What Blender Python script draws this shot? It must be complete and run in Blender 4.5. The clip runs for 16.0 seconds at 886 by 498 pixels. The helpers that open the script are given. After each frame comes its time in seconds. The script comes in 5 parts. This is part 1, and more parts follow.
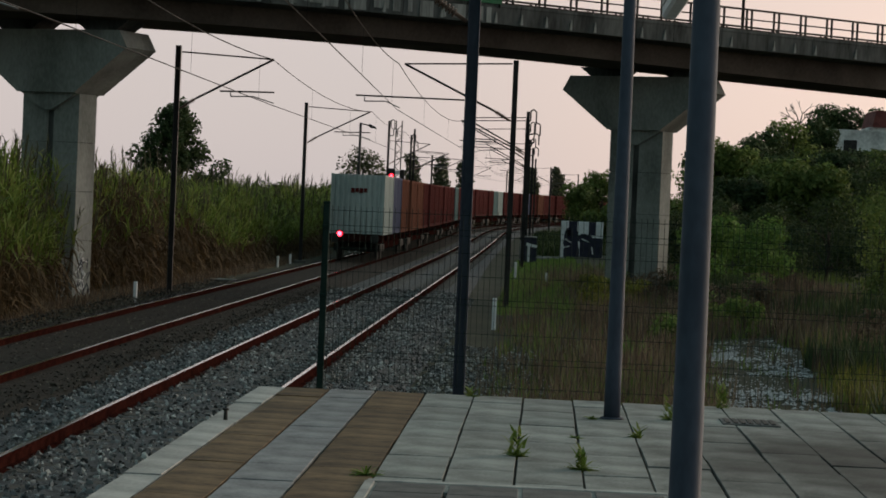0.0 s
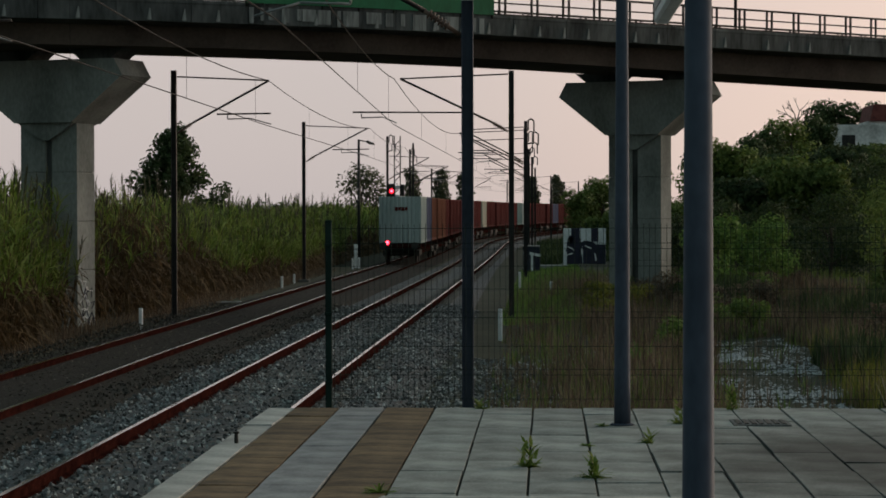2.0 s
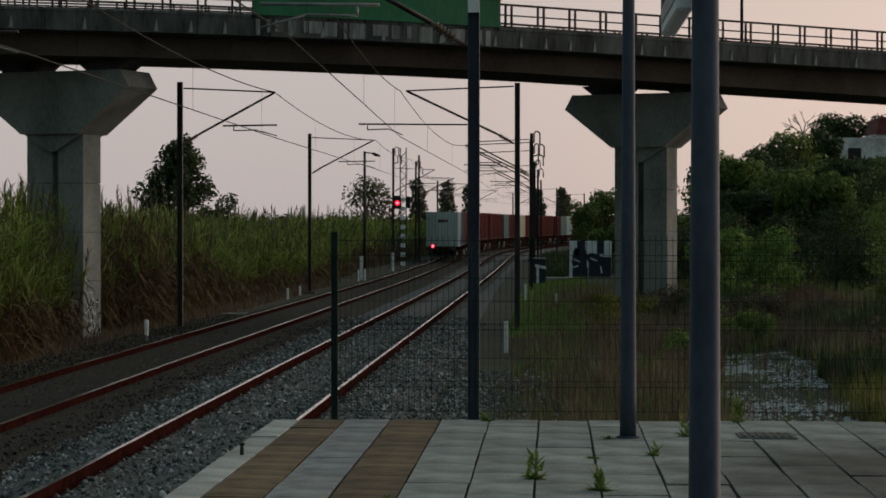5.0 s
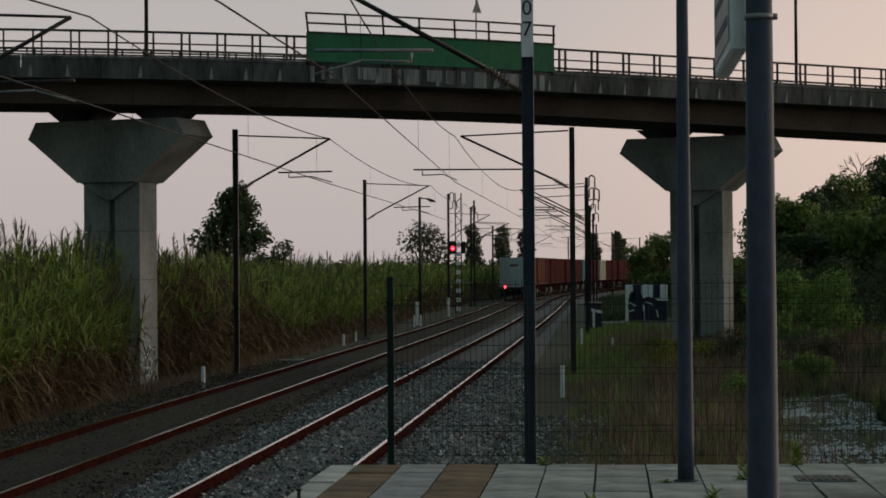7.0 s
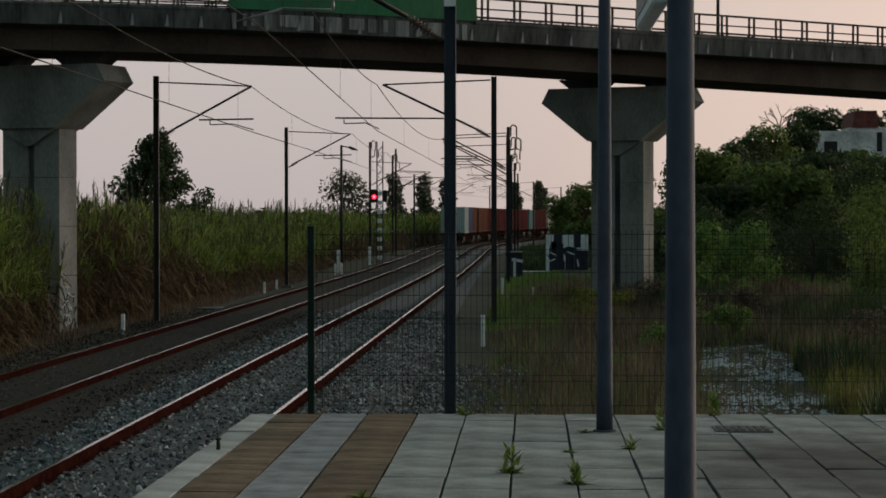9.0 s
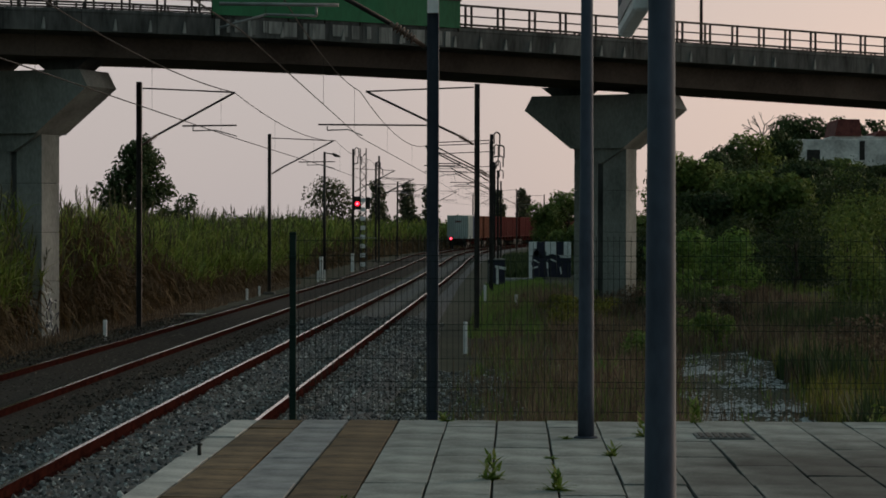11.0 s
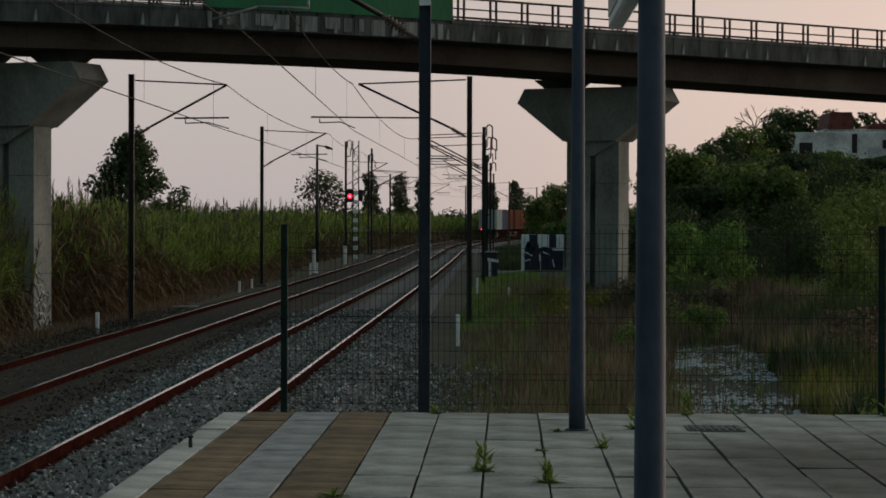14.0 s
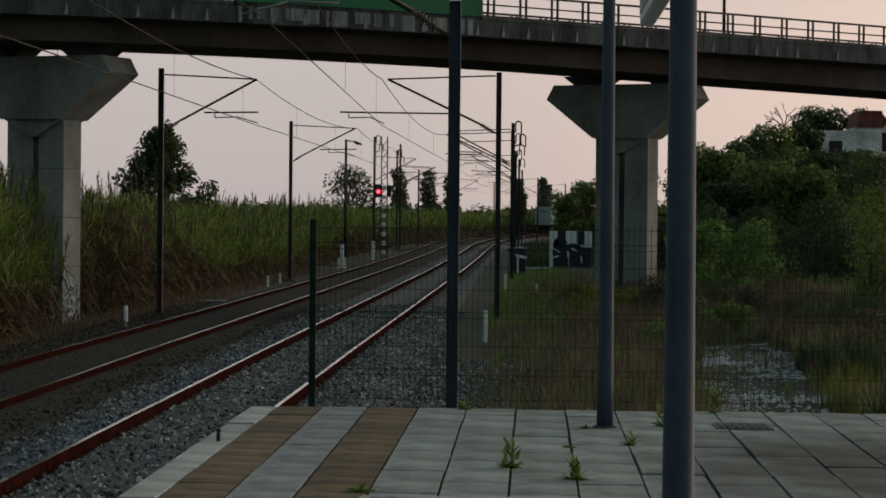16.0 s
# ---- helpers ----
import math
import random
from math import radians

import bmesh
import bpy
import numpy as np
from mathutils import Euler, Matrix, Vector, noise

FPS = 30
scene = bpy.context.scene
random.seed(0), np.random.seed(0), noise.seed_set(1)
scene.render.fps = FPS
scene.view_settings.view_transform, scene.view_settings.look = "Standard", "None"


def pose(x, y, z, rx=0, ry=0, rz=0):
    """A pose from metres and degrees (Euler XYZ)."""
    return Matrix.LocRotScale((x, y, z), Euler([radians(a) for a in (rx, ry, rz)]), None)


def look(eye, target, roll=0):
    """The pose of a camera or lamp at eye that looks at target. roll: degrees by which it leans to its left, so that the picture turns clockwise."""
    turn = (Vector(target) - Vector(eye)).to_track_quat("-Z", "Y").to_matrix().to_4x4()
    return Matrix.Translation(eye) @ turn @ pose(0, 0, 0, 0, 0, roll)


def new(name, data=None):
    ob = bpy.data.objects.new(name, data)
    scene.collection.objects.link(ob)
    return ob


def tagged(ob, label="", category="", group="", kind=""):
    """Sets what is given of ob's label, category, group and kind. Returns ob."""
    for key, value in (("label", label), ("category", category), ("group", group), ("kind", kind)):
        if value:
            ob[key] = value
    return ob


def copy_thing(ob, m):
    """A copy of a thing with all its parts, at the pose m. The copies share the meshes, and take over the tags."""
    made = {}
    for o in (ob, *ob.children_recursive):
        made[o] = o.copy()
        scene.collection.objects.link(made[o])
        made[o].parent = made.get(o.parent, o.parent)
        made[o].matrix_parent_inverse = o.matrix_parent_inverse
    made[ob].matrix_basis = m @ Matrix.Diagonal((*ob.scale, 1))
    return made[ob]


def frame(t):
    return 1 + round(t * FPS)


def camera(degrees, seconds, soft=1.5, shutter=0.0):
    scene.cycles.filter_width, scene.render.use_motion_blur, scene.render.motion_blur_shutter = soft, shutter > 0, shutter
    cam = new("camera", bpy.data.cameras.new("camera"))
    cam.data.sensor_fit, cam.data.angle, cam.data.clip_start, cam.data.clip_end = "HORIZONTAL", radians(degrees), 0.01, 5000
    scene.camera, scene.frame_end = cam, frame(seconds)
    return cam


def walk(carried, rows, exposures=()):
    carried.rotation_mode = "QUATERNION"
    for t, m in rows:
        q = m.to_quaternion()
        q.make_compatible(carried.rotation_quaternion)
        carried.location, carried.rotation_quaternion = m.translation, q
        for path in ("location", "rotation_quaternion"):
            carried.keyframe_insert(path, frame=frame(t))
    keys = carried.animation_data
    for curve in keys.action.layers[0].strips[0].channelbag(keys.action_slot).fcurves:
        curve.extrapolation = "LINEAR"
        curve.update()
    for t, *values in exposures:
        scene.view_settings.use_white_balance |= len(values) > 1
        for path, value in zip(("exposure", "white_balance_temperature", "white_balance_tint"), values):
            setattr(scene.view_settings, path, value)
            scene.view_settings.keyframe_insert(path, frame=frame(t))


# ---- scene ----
cam = camera(22.18, 16.0, soft=1.7)
# seconds, the turn of the camera in degrees, and the eye; it is held in the hand and sways a little
TURNS = [
    (0, 88.737, -2.429, 2.558, -0.008, 2.715),
    (0.5, 89.081, -2.048, 2.796, -0.008, 2.716),
    (1, 89.377, -0.863, 2.770, -0.007, 2.722),
    (1.5, 89.214, -0.150, 2.853, -0.007, 2.721),
    (2, 89.063, 0.121, 2.589, -0.006, 2.723),
    (2.5, 88.721, 0.309, 2.432, -0.004, 2.723),
    (3, 89.007, -0.034, 2.683, -0.009, 2.724),
    (3.5, 89.063, -0.165, 2.872, -0.010, 2.720),
    (4, 89.195, -0.081, 2.735, -0.010, 2.721),
    (6.5, 90.127, 0.488, 3.236, -0.009, 2.724),
    (7, 90.522, 0.427, 4.139, -0.009, 2.715),
    (7.5, 89.927, -0.291, 4.948, -0.016, 2.722),
    (8, 88.883, 0.202, 4.770, -0.009, 2.725),
    (8.5, 88.824, 0.683, 2.818, -0.001, 2.727),
    (9, 89.208, 0.067, 2.148, -0.005, 2.727),
    (11.5, 89.394, -0.102, 1.707, 0.006, 2.717),
    (12, 89.288, -0.159, 1.778, 0.007, 2.717),
    (12.5, 89.246, -0.206, 1.445, 0.013, 2.718),
    (13, 89.289, -0.218, 1.295, 0.015, 2.711),
    (13.5, 89.031, -0.038, 1.539, 0.013, 2.716),
    (14, 89.206, -0.149, 1.540, 0.016, 2.716),
    (14.5, 89.158, -0.285, 1.837, 0.014, 2.716),
    (15, 89.096, -0.462, 2.132, 0.012, 2.713),
    (15.5, 89.015, -0.474, 2.268, 0.009, 2.715),
    (16, 89.097, -0.550, 2.256, 0.009, 2.715),
]
walk(cam, [(t, pose(x, 0.0, z, rx, ry, rz)) for t, rx, ry, rz, x, z in TURNS],
     exposures=[(0.0, 0.3), (0.5, 0.24), (1.2, 0.16), (2.0, 0.18), (3.0, 0.07), (3.6, 0.03), (7.5, 0.0), (8.5, 0.07), (9.2, 0.04), (11.5, 0.0), (14.5, 0.0), (15.3, 0.1), (16.0, 0.06)])

# ---- world and light: clear dusk, the sun just down on the right ----
SUN_AZ = 52.0      # degrees clockwise from the track's direction
SUN_EL = 6.0
world = bpy.data.worlds.new("world")
scene.world = world
world.use_nodes = True
wn = world.node_tree.nodes
wl = world.node_tree.links
sky = wn.new("ShaderNodeTexSky")
sky.sky_type = "NISHITA"
sky.sun_disc = False
sky.sun_elevation = radians(SUN_EL)
sky.sun_rotation = radians(SUN_AZ)
sky.air_density, sky.dust_density, sky.ozone_density = 1.0, 1.0, 2.0
# dusk haze: a pale rose veil, thick at the horizon, warmer towards the sunset
wco, wsep, wramp = wn.new("ShaderNodeTexCoord"), wn.new("ShaderNodeSeparateXYZ"), wn.new("ShaderNodeValToRGB")
wl.new(wco.outputs["Generated"], wsep.inputs[0])
wl.new(wsep.outputs[2], wramp.inputs[0])
we = wramp.color_ramp.elements
we[0].position, we[0].color = 0.0, (0.46, 0.41, 0.41, 1)
we[1].position, we[1].color = 1.0, (0.145, 0.22, 0.225, 1)
we.new(0.07).color = (0.505, 0.44, 0.43, 1)
we.new(0.3).color = (0.26, 0.33, 0.335, 1)
wdot, wrng, wglow, wmix = wn.new("ShaderNodeVectorMath"), wn.new("ShaderNodeMapRange"), wn.new("ShaderNodeMix"), wn.new("ShaderNodeMix")
wdot.operation = "DOT_PRODUCT"
wdot.inputs[1].default_value = (math.sin(radians(SUN_AZ)), math.cos(radians(SUN_AZ)), 0.05)
wl.new(wco.outputs["Generated"], wdot.inputs[0])
wl.new(wdot.outputs["Value"], wrng.inputs[0])
wrng.inputs[1].default_value, wrng.inputs[2].default_value = 0.55, 1.0
wglow.data_type, wglow.blend_type = "RGBA", "ADD"
wl.new(wrng.outputs[0], wglow.inputs[0])
wglow.inputs[7].default_value = (0.56, 0.27, 0.12, 1)
# the sky away from the sunset is dimmer and bluer
wdim, wback = wn.new("ShaderNodeMapRange"), wn.new("ShaderNodeMix")
wdim.inputs[1].default_value, wdim.inputs[2].default_value = -0.7, 0.3
wl.new(wdot.outputs["Value"], wdim.inputs[0])
wback.data_type = "RGBA"
wback.inputs[6].default_value = (0.1, 0.15, 0.152, 1)
wl.new(wdim.outputs[0], wback.inputs[0])
wl.new(wramp.outputs[0], wback.inputs[7])
wl.new(wback.outputs[2], wglow.inputs[6])
wmix.data_type, wmix.blend_type = "RGBA", "ADD"
wmix.inputs[0].default_value = 0.012
wl.new(wglow.outputs[2], wmix.inputs[6])
wl.new(sky.outputs[0], wmix.inputs[7])
wl.new(wmix.outputs[2], wn["Background"].inputs[0])
wn["Background"].inputs[1].default_value = 1.0
sun = new("sun", bpy.data.lights.new("sun", "SUN"))
sun.data.energy, sun.data.angle, sun.data.color = 1.7, radians(30), (1.0, 0.83, 0.66)
sun.matrix_world = look((0, 0, 60), (-math.sin(radians(SUN_AZ)) * 100, -math.cos(radians(SUN_AZ)) * 100, 60 - 100 * math.tan(radians(SUN_EL))))
scene.view_settings.exposure = 0.0


# ---- materials ----
def material(name, dark, light, scale=6.0, rough=0.8, metal=0.0, bump=0.3, fine=60.0, stretch=(1, 1, 1), spread=0.0, coat=0.0, spec=0.3):
    """Two colours mixed by a broad and a fine noise, with a relief; spread varies the brightness from object to object."""
    m = bpy.data.materials.new(name)
    m.use_nodes = True
    n, l = m.node_tree.nodes, m.node_tree.links
    b = n["Principled BSDF"]
    co, mp = n.new("ShaderNodeTexCoord"), n.new("ShaderNodeMapping")
    mp.inputs["Scale"].default_value = stretch
    l.new(co.outputs["Object"], mp.inputs["Vector"])
    n1, n2 = n.new("ShaderNodeTexNoise"), n.new("ShaderNodeTexNoise")
    n1.inputs["Scale"].default_value, n1.inputs["Detail"].default_value = scale, 5
    n2.inputs["Scale"].default_value, n2.inputs["Detail"].default_value = fine, 3
    for q in (n1, n2):
        l.new(mp.outputs[0], q.inputs["Vector"])
    add = n.new("ShaderNodeMath")
    add.operation = "MULTIPLY_ADD"
    l.new(n2.outputs[0], add.inputs[0])
    add.inputs[1].default_value = 0.45
    l.new(n1.outputs[0], add.inputs[2])
    ramp = n.new("ShaderNodeValToRGB")
    ramp.color_ramp.elements[0].position, ramp.color_ramp.elements[1].position = 0.52, 0.95
    ramp.color_ramp.elements[0].color, ramp.color_ramp.elements[1].color = (*dark, 1), (*light, 1)
    l.new(add.outputs[0], ramp.inputs[0])
    out = ramp.outputs[0]
    if spread:
        ob, hsv, rng = n.new("ShaderNodeObjectInfo"), n.new("ShaderNodeHueSaturation"), n.new("ShaderNodeMapRange")
        rng.inputs[3].default_value, rng.inputs[4].default_value = 1 - spread, 1 + spread
        l.new(ob.outputs["Random"], rng.inputs[0])
        l.new(rng.outputs[0], hsv.inputs["Value"])
        l.new(out, hsv.inputs["Color"])
        out = hsv.outputs[0]
    l.new(out, b.inputs["Base Color"])
    b.inputs["Roughness"].default_value, b.inputs["Metallic"].default_value = rough, metal
    b.inputs["Specular IOR Level"].default_value = spec
    b.inputs["Coat Weight"].default_value = coat
    if bump:
        bp = n.new("ShaderNodeBump")
        bp.inputs["Strength"].default_value, bp.inputs["Distance"].default_value = bump, 0.02
        l.new(add.outputs[0], bp.inputs["Height"])
        l.new(bp.outputs[0], b.inputs["Normal"])
    return m


def leaf_material(name, dark, light, warm):
    """Leaves: colour varies from leaf to leaf, some light passes through."""
    m = bpy.data.materials.new(name)
    m.use_nodes = True
    n, l = m.node_tree.nodes, m.node_tree.links
    b = n["Principled BSDF"]
    geo, ramp = n.new("ShaderNodeNewGeometry"), n.new("ShaderNodeValToRGB")
    l.new(geo.outputs["Random Per Island"], ramp.inputs[0])
    e = ramp.color_ramp.elements
    e[0].color, e[1].color = (*dark, 1), (*warm, 1)
    e.new(0.6).color = (*light, 1)
    co, noi, mix = n.new("ShaderNodeTexCoord"), n.new("ShaderNodeTexNoise"), n.new("ShaderNodeMix")
    noi.inputs["Scale"].default_value = 0.35
    l.new(co.outputs["Object"], noi.inputs["Vector"])
    mix.data_type, mix.blend_type = "RGBA", "MULTIPLY"
    mix.inputs[0].default_value = 0.7
    l.new(ramp.outputs[0], mix.inputs[6])
    r2 = n.new("ShaderNodeValToRGB")
    r2.color_ramp.elements[0].position, r2.color_ramp.elements[1].position = 0.3, 0.7
    r2.color_ramp.elements[0].color, r2.color_ramp.elements[1].color = (0.45, 0.5, 0.5, 1), (1.0, 1.0, 0.9, 1)
    l.new(noi.outputs[0], r2.inputs[0])
    l.new(r2.outputs[0], mix.inputs[7])
    l.new(mix.outputs[2], b.inputs["Base Color"])
    b.inputs["Roughness"].default_value = 0.65
    b.inputs["Specular IOR Level"].default_value = 0.2
    b.inputs["Transmission Weight"].default_value = 0.0
    tr, ms = n.new("ShaderNodeBsdfTranslucent"), n.new("ShaderNodeMixShader")
    l.new(mix.outputs[2], tr.inputs[0])
    ms.inputs[0].default_value = 0.3
    l.new(b.outputs[0], ms.inputs[1])
    l.new(tr.outputs[0], ms.inputs[2])
    l.new(ms.outputs[0], n["Material Output"].inputs[0])
    return m


def glow(name, colour, strength):
    m = bpy.data.materials.new(name)
    m.use_nodes = True
    b = m.node_tree.nodes["Principled BSDF"]
    b.inputs["Base Color"].default_value = (*colour, 1)
    b.inputs["Emission Color"].default_value = (*colour, 1)
    b.inputs["Emission Strength"].default_value = strength
    return m


CONCRETE = material("bridge_concrete", (0.17, 0.18, 0.165), (0.38, 0.39, 0.365), 0.8, 0.9, fine=14, stretch=(1, 1, 0.5))
# stained concrete, darkened further to carry shade in its colour
STAINED_SHADED = material("stained_shaded_concrete", (0.03, 0.032, 0.031), (0.14, 0.145, 0.14), 1.4, 0.9, fine=9, stretch=(1, 1, 0.25))
BLEACHED = material("bleached_concrete", (0.12, 0.125, 0.12), (0.36, 0.37, 0.35), 2.0, 0.9, fine=9, stretch=(2, 2, 0.2))
# girder concrete, base colour lowered to hold the shade under the deck
SHADED_SOFFIT = material("shaded_soffit_concrete", (0.058, 0.044, 0.036), (0.125, 0.1, 0.082), 0.6, 0.9, fine=10)
SLAB = material("platform_slab", (0.15, 0.16, 0.15), (0.4, 0.42, 0.4), 2.6, 0.85, bump=0.1, fine=45, spread=0.14)
SLAB_EDGE = material("white_edge_slab", (0.26, 0.26, 0.25), (0.55, 0.55, 0.52), 3.0, 0.8, bump=0.1, fine=40, spread=0.1)
SLAB_BROWN = material("ochre_slab", (0.045, 0.03, 0.016), (0.23, 0.152, 0.082), 3.2, 0.85, bump=0.12, fine=28, stretch=(0.8, 1.6, 1), spread=0.25)
SLAB_GREY = material("blue_grey_slab", (0.14, 0.147, 0.155), (0.36, 0.37, 0.38), 3.0, 0.85, bump=0.1, fine=40, spread=0.14)
SLAB_DARK = material("dark_slab", (0.07, 0.072, 0.072), (0.17, 0.17, 0.165), 5.0, 0.8, fine=70, spread=0.15)
MORTAR = material("joint_filler", (0.012, 0.012, 0.01), (0.035, 0.033, 0.025), 8.0, 0.95, fine=50)
SOIL = material("soil", (0.015, 0.02, 0.01), (0.045, 0.05, 0.028), 0.6, 0.95, fine=9)
BALLAST = material("ballast_bed", (0.022, 0.0235, 0.026), (0.14, 0.148, 0.158), 16.0, 0.9, bump=1.0, fine=45)
POPLAR = leaf_material("poplar_leaf", (0.05, 0.06, 0.032), (0.1, 0.115, 0.06), (0.16, 0.16, 0.09))
FOULED = material("fouled_ballast", (0.012, 0.011, 0.0095), (0.055, 0.049, 0.043), 14.0, 0.95, bump=1.0, fine=45, spec=0.1)
STONE = leaf_material("ballast_stone", (0.06, 0.064, 0.07), (0.27, 0.285, 0.305), (0.75, 0.78, 0.82))
DIRTY_STONE = leaf_material("dirty_stone", (0.032, 0.029, 0.026), (0.085, 0.077, 0.068), (0.2, 0.185, 0.165))
GRAVEL = material("pale_gravel", (0.22, 0.23, 0.24), (0.6, 0.62, 0.64), 5.0, 0.9, bump=0.5, fine=24)
RUST = material("rusty_steel", (0.014, 0.005, 0.0045), (0.045, 0.014, 0.011), 5.0, 1.0, fine=40, spec=0.0)
RAILTOP = material("worn_rail_head", (0.6, 0.53, 0.51), (0.82, 0.75, 0.72), 3.0, 0.16, metal=1.0, bump=0.02, fine=30)
SLEEPER = material("sleeper_concrete", (0.05, 0.047, 0.042), (0.15, 0.142, 0.13), 4.0, 0.9, fine=40)
MAST = material("mast_steel", (0.012, 0.011, 0.012), (0.055, 0.05, 0.048), 3.0, 0.6, metal=0.2, fine=25, stretch=(1, 1, 0.3))
GALV = material("galvanised_tube", (0.2, 0.2, 0.2), (0.36, 0.36, 0.355), 5.0, 0.5, metal=0.4, bump=0.05)
WIRE = material("copper_wire", (0.018, 0.016, 0.015), (0.04, 0.035, 0.032), 5.0, 0.7, metal=0.3, bump=0)
PORCELAIN = material("insulator", (0.12, 0.07, 0.05), (0.2, 0.13, 0.1), 9.0, 0.3, bump=0)
SLATE = material("slate_blue_paint", (0.032, 0.04, 0.058), (0.06, 0.074, 0.102), 2.5, 0.65, bump=0.06, fine=30, stretch=(1, 1, 0.4), spec=0.2)
FENCE = material("dark_green_coating", (0.008, 0.02, 0.017), (0.02, 0.038, 0.032), 6.0, 0.8, bump=0.05, spec=0.1)
RAILING = material("railing_steel", (0.025, 0.021, 0.019), (0.07, 0.058, 0.05), 4.0, 0.6, metal=0.2, bump=0.05)
GREEN = material("green_panel", (0.012, 0.11, 0.045), (0.025, 0.2, 0.085), 0.7, 0.55, bump=0.1, fine=12, stretch=(1, 1, 0.3))
WHITE = material("white_paint", (0.68, 0.68, 0.68), (0.9, 0.9, 0.9), 4.0, 0.6, bump=0.1)
INK = material("dark_paint", (0.012, 0.013, 0.03), (0.03, 0.03, 0.06), 4.0, 0.5, bump=0.05)
PLASTER = material("white_plaster", (0.42, 0.41, 0.39), (0.95, 0.93, 0.9), 0.7, 0.9, fine=5)
ROOF = material("roof_tile", (0.1, 0.028, 0.026), (0.22, 0.07, 0.06), 3.0, 0.85, fine=15)
BLACK = material("black_iron", (0.012, 0.012, 0.012), (0.04, 0.035, 0.03), 4.0, 0.6, bump=0.1)
BARK = material("bark", (0.03, 0.024, 0.018), (0.1, 0.085, 0.07), 3.0, 0.95, bump=0.6, stretch=(1, 1, 0.2))
DEADWOOD = material("dead_wood", (0.14, 0.12, 0.1), (0.25, 0.22, 0.19), 3.0, 0.9)
RED_LIGHT = glow("red_lamp_glass", (1.0, 0.01, 0.03), 1.5)
LAMP_CORE = glow("red_lamp_core", (1.0, 0.06, 0.1), 7.0)
CANE = leaf_material("cane_leaf", (0.105, 0.16, 0.03), (0.255, 0.345, 0.072), (0.44, 0.47, 0.15))
CANE_DRY = leaf_material("dry_cane", (0.075, 0.048, 0.025), (0.155, 0.102, 0.053), (0.25, 0.175, 0.1))
PLUME = leaf_material("cane_plume", (0.06, 0.065, 0.035), (0.13, 0.125, 0.075), (0.2, 0.18, 0.12))
LEAF_DARK = leaf_material("dark_leaf", (0.03, 0.054, 0.021), (0.078, 0.117, 0.045), (0.12, 0.15, 0.063))
LEAF_MID = leaf_material("green_leaf", (0.081, 0.121, 0.027), (0.176, 0.243, 0.0607), (0.27, 0.311, 0.0878))
LEAF_BRIGHT = leaf_material("bright_leaf", (0.108, 0.203, 0.0473), (0.23, 0.378, 0.0878), (0.338, 0.446, 0.121))
GRASS = leaf_material("grass_blade", (0.1, 0.165, 0.032), (0.205, 0.31, 0.066), (0.32, 0.34, 0.118))
DRYGRASS = leaf_material("dry_weed", (0.09, 0.06, 0.044), (0.205, 0.145, 0.105), (0.33, 0.255, 0.185))
YELLOW = leaf_material("yellow_weed", (0.125, 0.15, 0.025), (0.225, 0.237, 0.0438), (0.413, 0.362, 0.0625))


def stain(m, x, y, size, strength):
    """A dark damp stain lying on the ground at x, y, with a ragged edge."""
    n, l = m.node_tree.nodes, m.node_tree.links
    b = n["Principled BSDF"]
    geo, sub, sc, ln, noi, ad, rng, mul = (n.new("ShaderNode" + k) for k in ("NewGeometry", "VectorMath", "VectorMath", "VectorMath", "TexNoise", "Math", "MapRange", "Mix"))
    sub.operation, sc.operation, ln.operation = "SUBTRACT", "MULTIPLY", "LENGTH"
    sub.inputs[1].default_value = (x, y, PZ)
    sc.inputs[1].default_value = (1 / size[0], 1 / size[1], 0)
    l.new(geo.outputs["Position"], sub.inputs[0])
    l.new(sub.outputs[0], sc.inputs[0])
    l.new(sc.outputs[0], ln.inputs[0])
    noi.inputs["Scale"].default_value, noi.inputs["Detail"].default_value = 1.6, 4
    l.new(geo.outputs["Position"], noi.inputs["Vector"])
    ad.operation = "ADD"
    l.new(ln.outputs["Value"], ad.inputs[0])
    l.new(noi.outputs[0], ad.inputs[1])
    rng.inputs[1].default_value, rng.inputs[2].default_value = 1.0, 1.7
    rng.inputs[3].default_value, rng.inputs[4].default_value = strength, 0.0
    l.new(ad.outputs[0], rng.inputs[0])
    mul.data_type, mul.blend_type = "RGBA", "MULTIPLY"
    l.new(rng.outputs[0], mul.inputs[0])
    l.new(b.inputs["Base Color"].links[0].from_socket, mul.inputs[6])
    mul.inputs[7].default_value = (0.28, 0.28, 0.28, 1)
    l.new(mul.outputs[2], b.inputs["Base Color"])


PZ = 1.02          # height of the platform over the rails
stain(SLAB, 2.5, 15.4, (1.7, 2.7), 1.0)


# ---- mesh helpers ----
def finish(name, bm, mat, smooth=False):
    me = bpy.data.meshes.new(name)
    bm.to_mesh(me)
    bm.free()
    for m in (mat if isinstance(mat, (list, tuple)) else [mat]):
        me.materials.append(m)
    if smooth:
        me.shade_smooth()
    return me


def part(name, bm, mat, parent=None, label="", smooth=False):
    ob = new(name, finish(name, bm, mat, smooth))
    if parent is not None:
        ob.parent = parent
    return tagged(ob, label) if label else ob


def share(name, me, parent, m):
    """One more object on a mesh that exists."""
    ob = new(name, me)
    ob.parent = parent
    ob.matrix_basis = m
    return ob


def raw(name, verts, faces, mat, parent=None):
    me = bpy.data.meshes.new(name)
    me.from_pydata(verts, [], faces)
    me.materials.append(mat)
    ob = new(name, me)
    if parent is not None:
        ob.parent = parent
    return ob


def thing(name, m, label, category, group="", kind=""):
    ob = new(name)
    ob.matrix_basis = m
    ob.empty_display_size = 0.2
    return tagged(ob, label, category, group, kind)


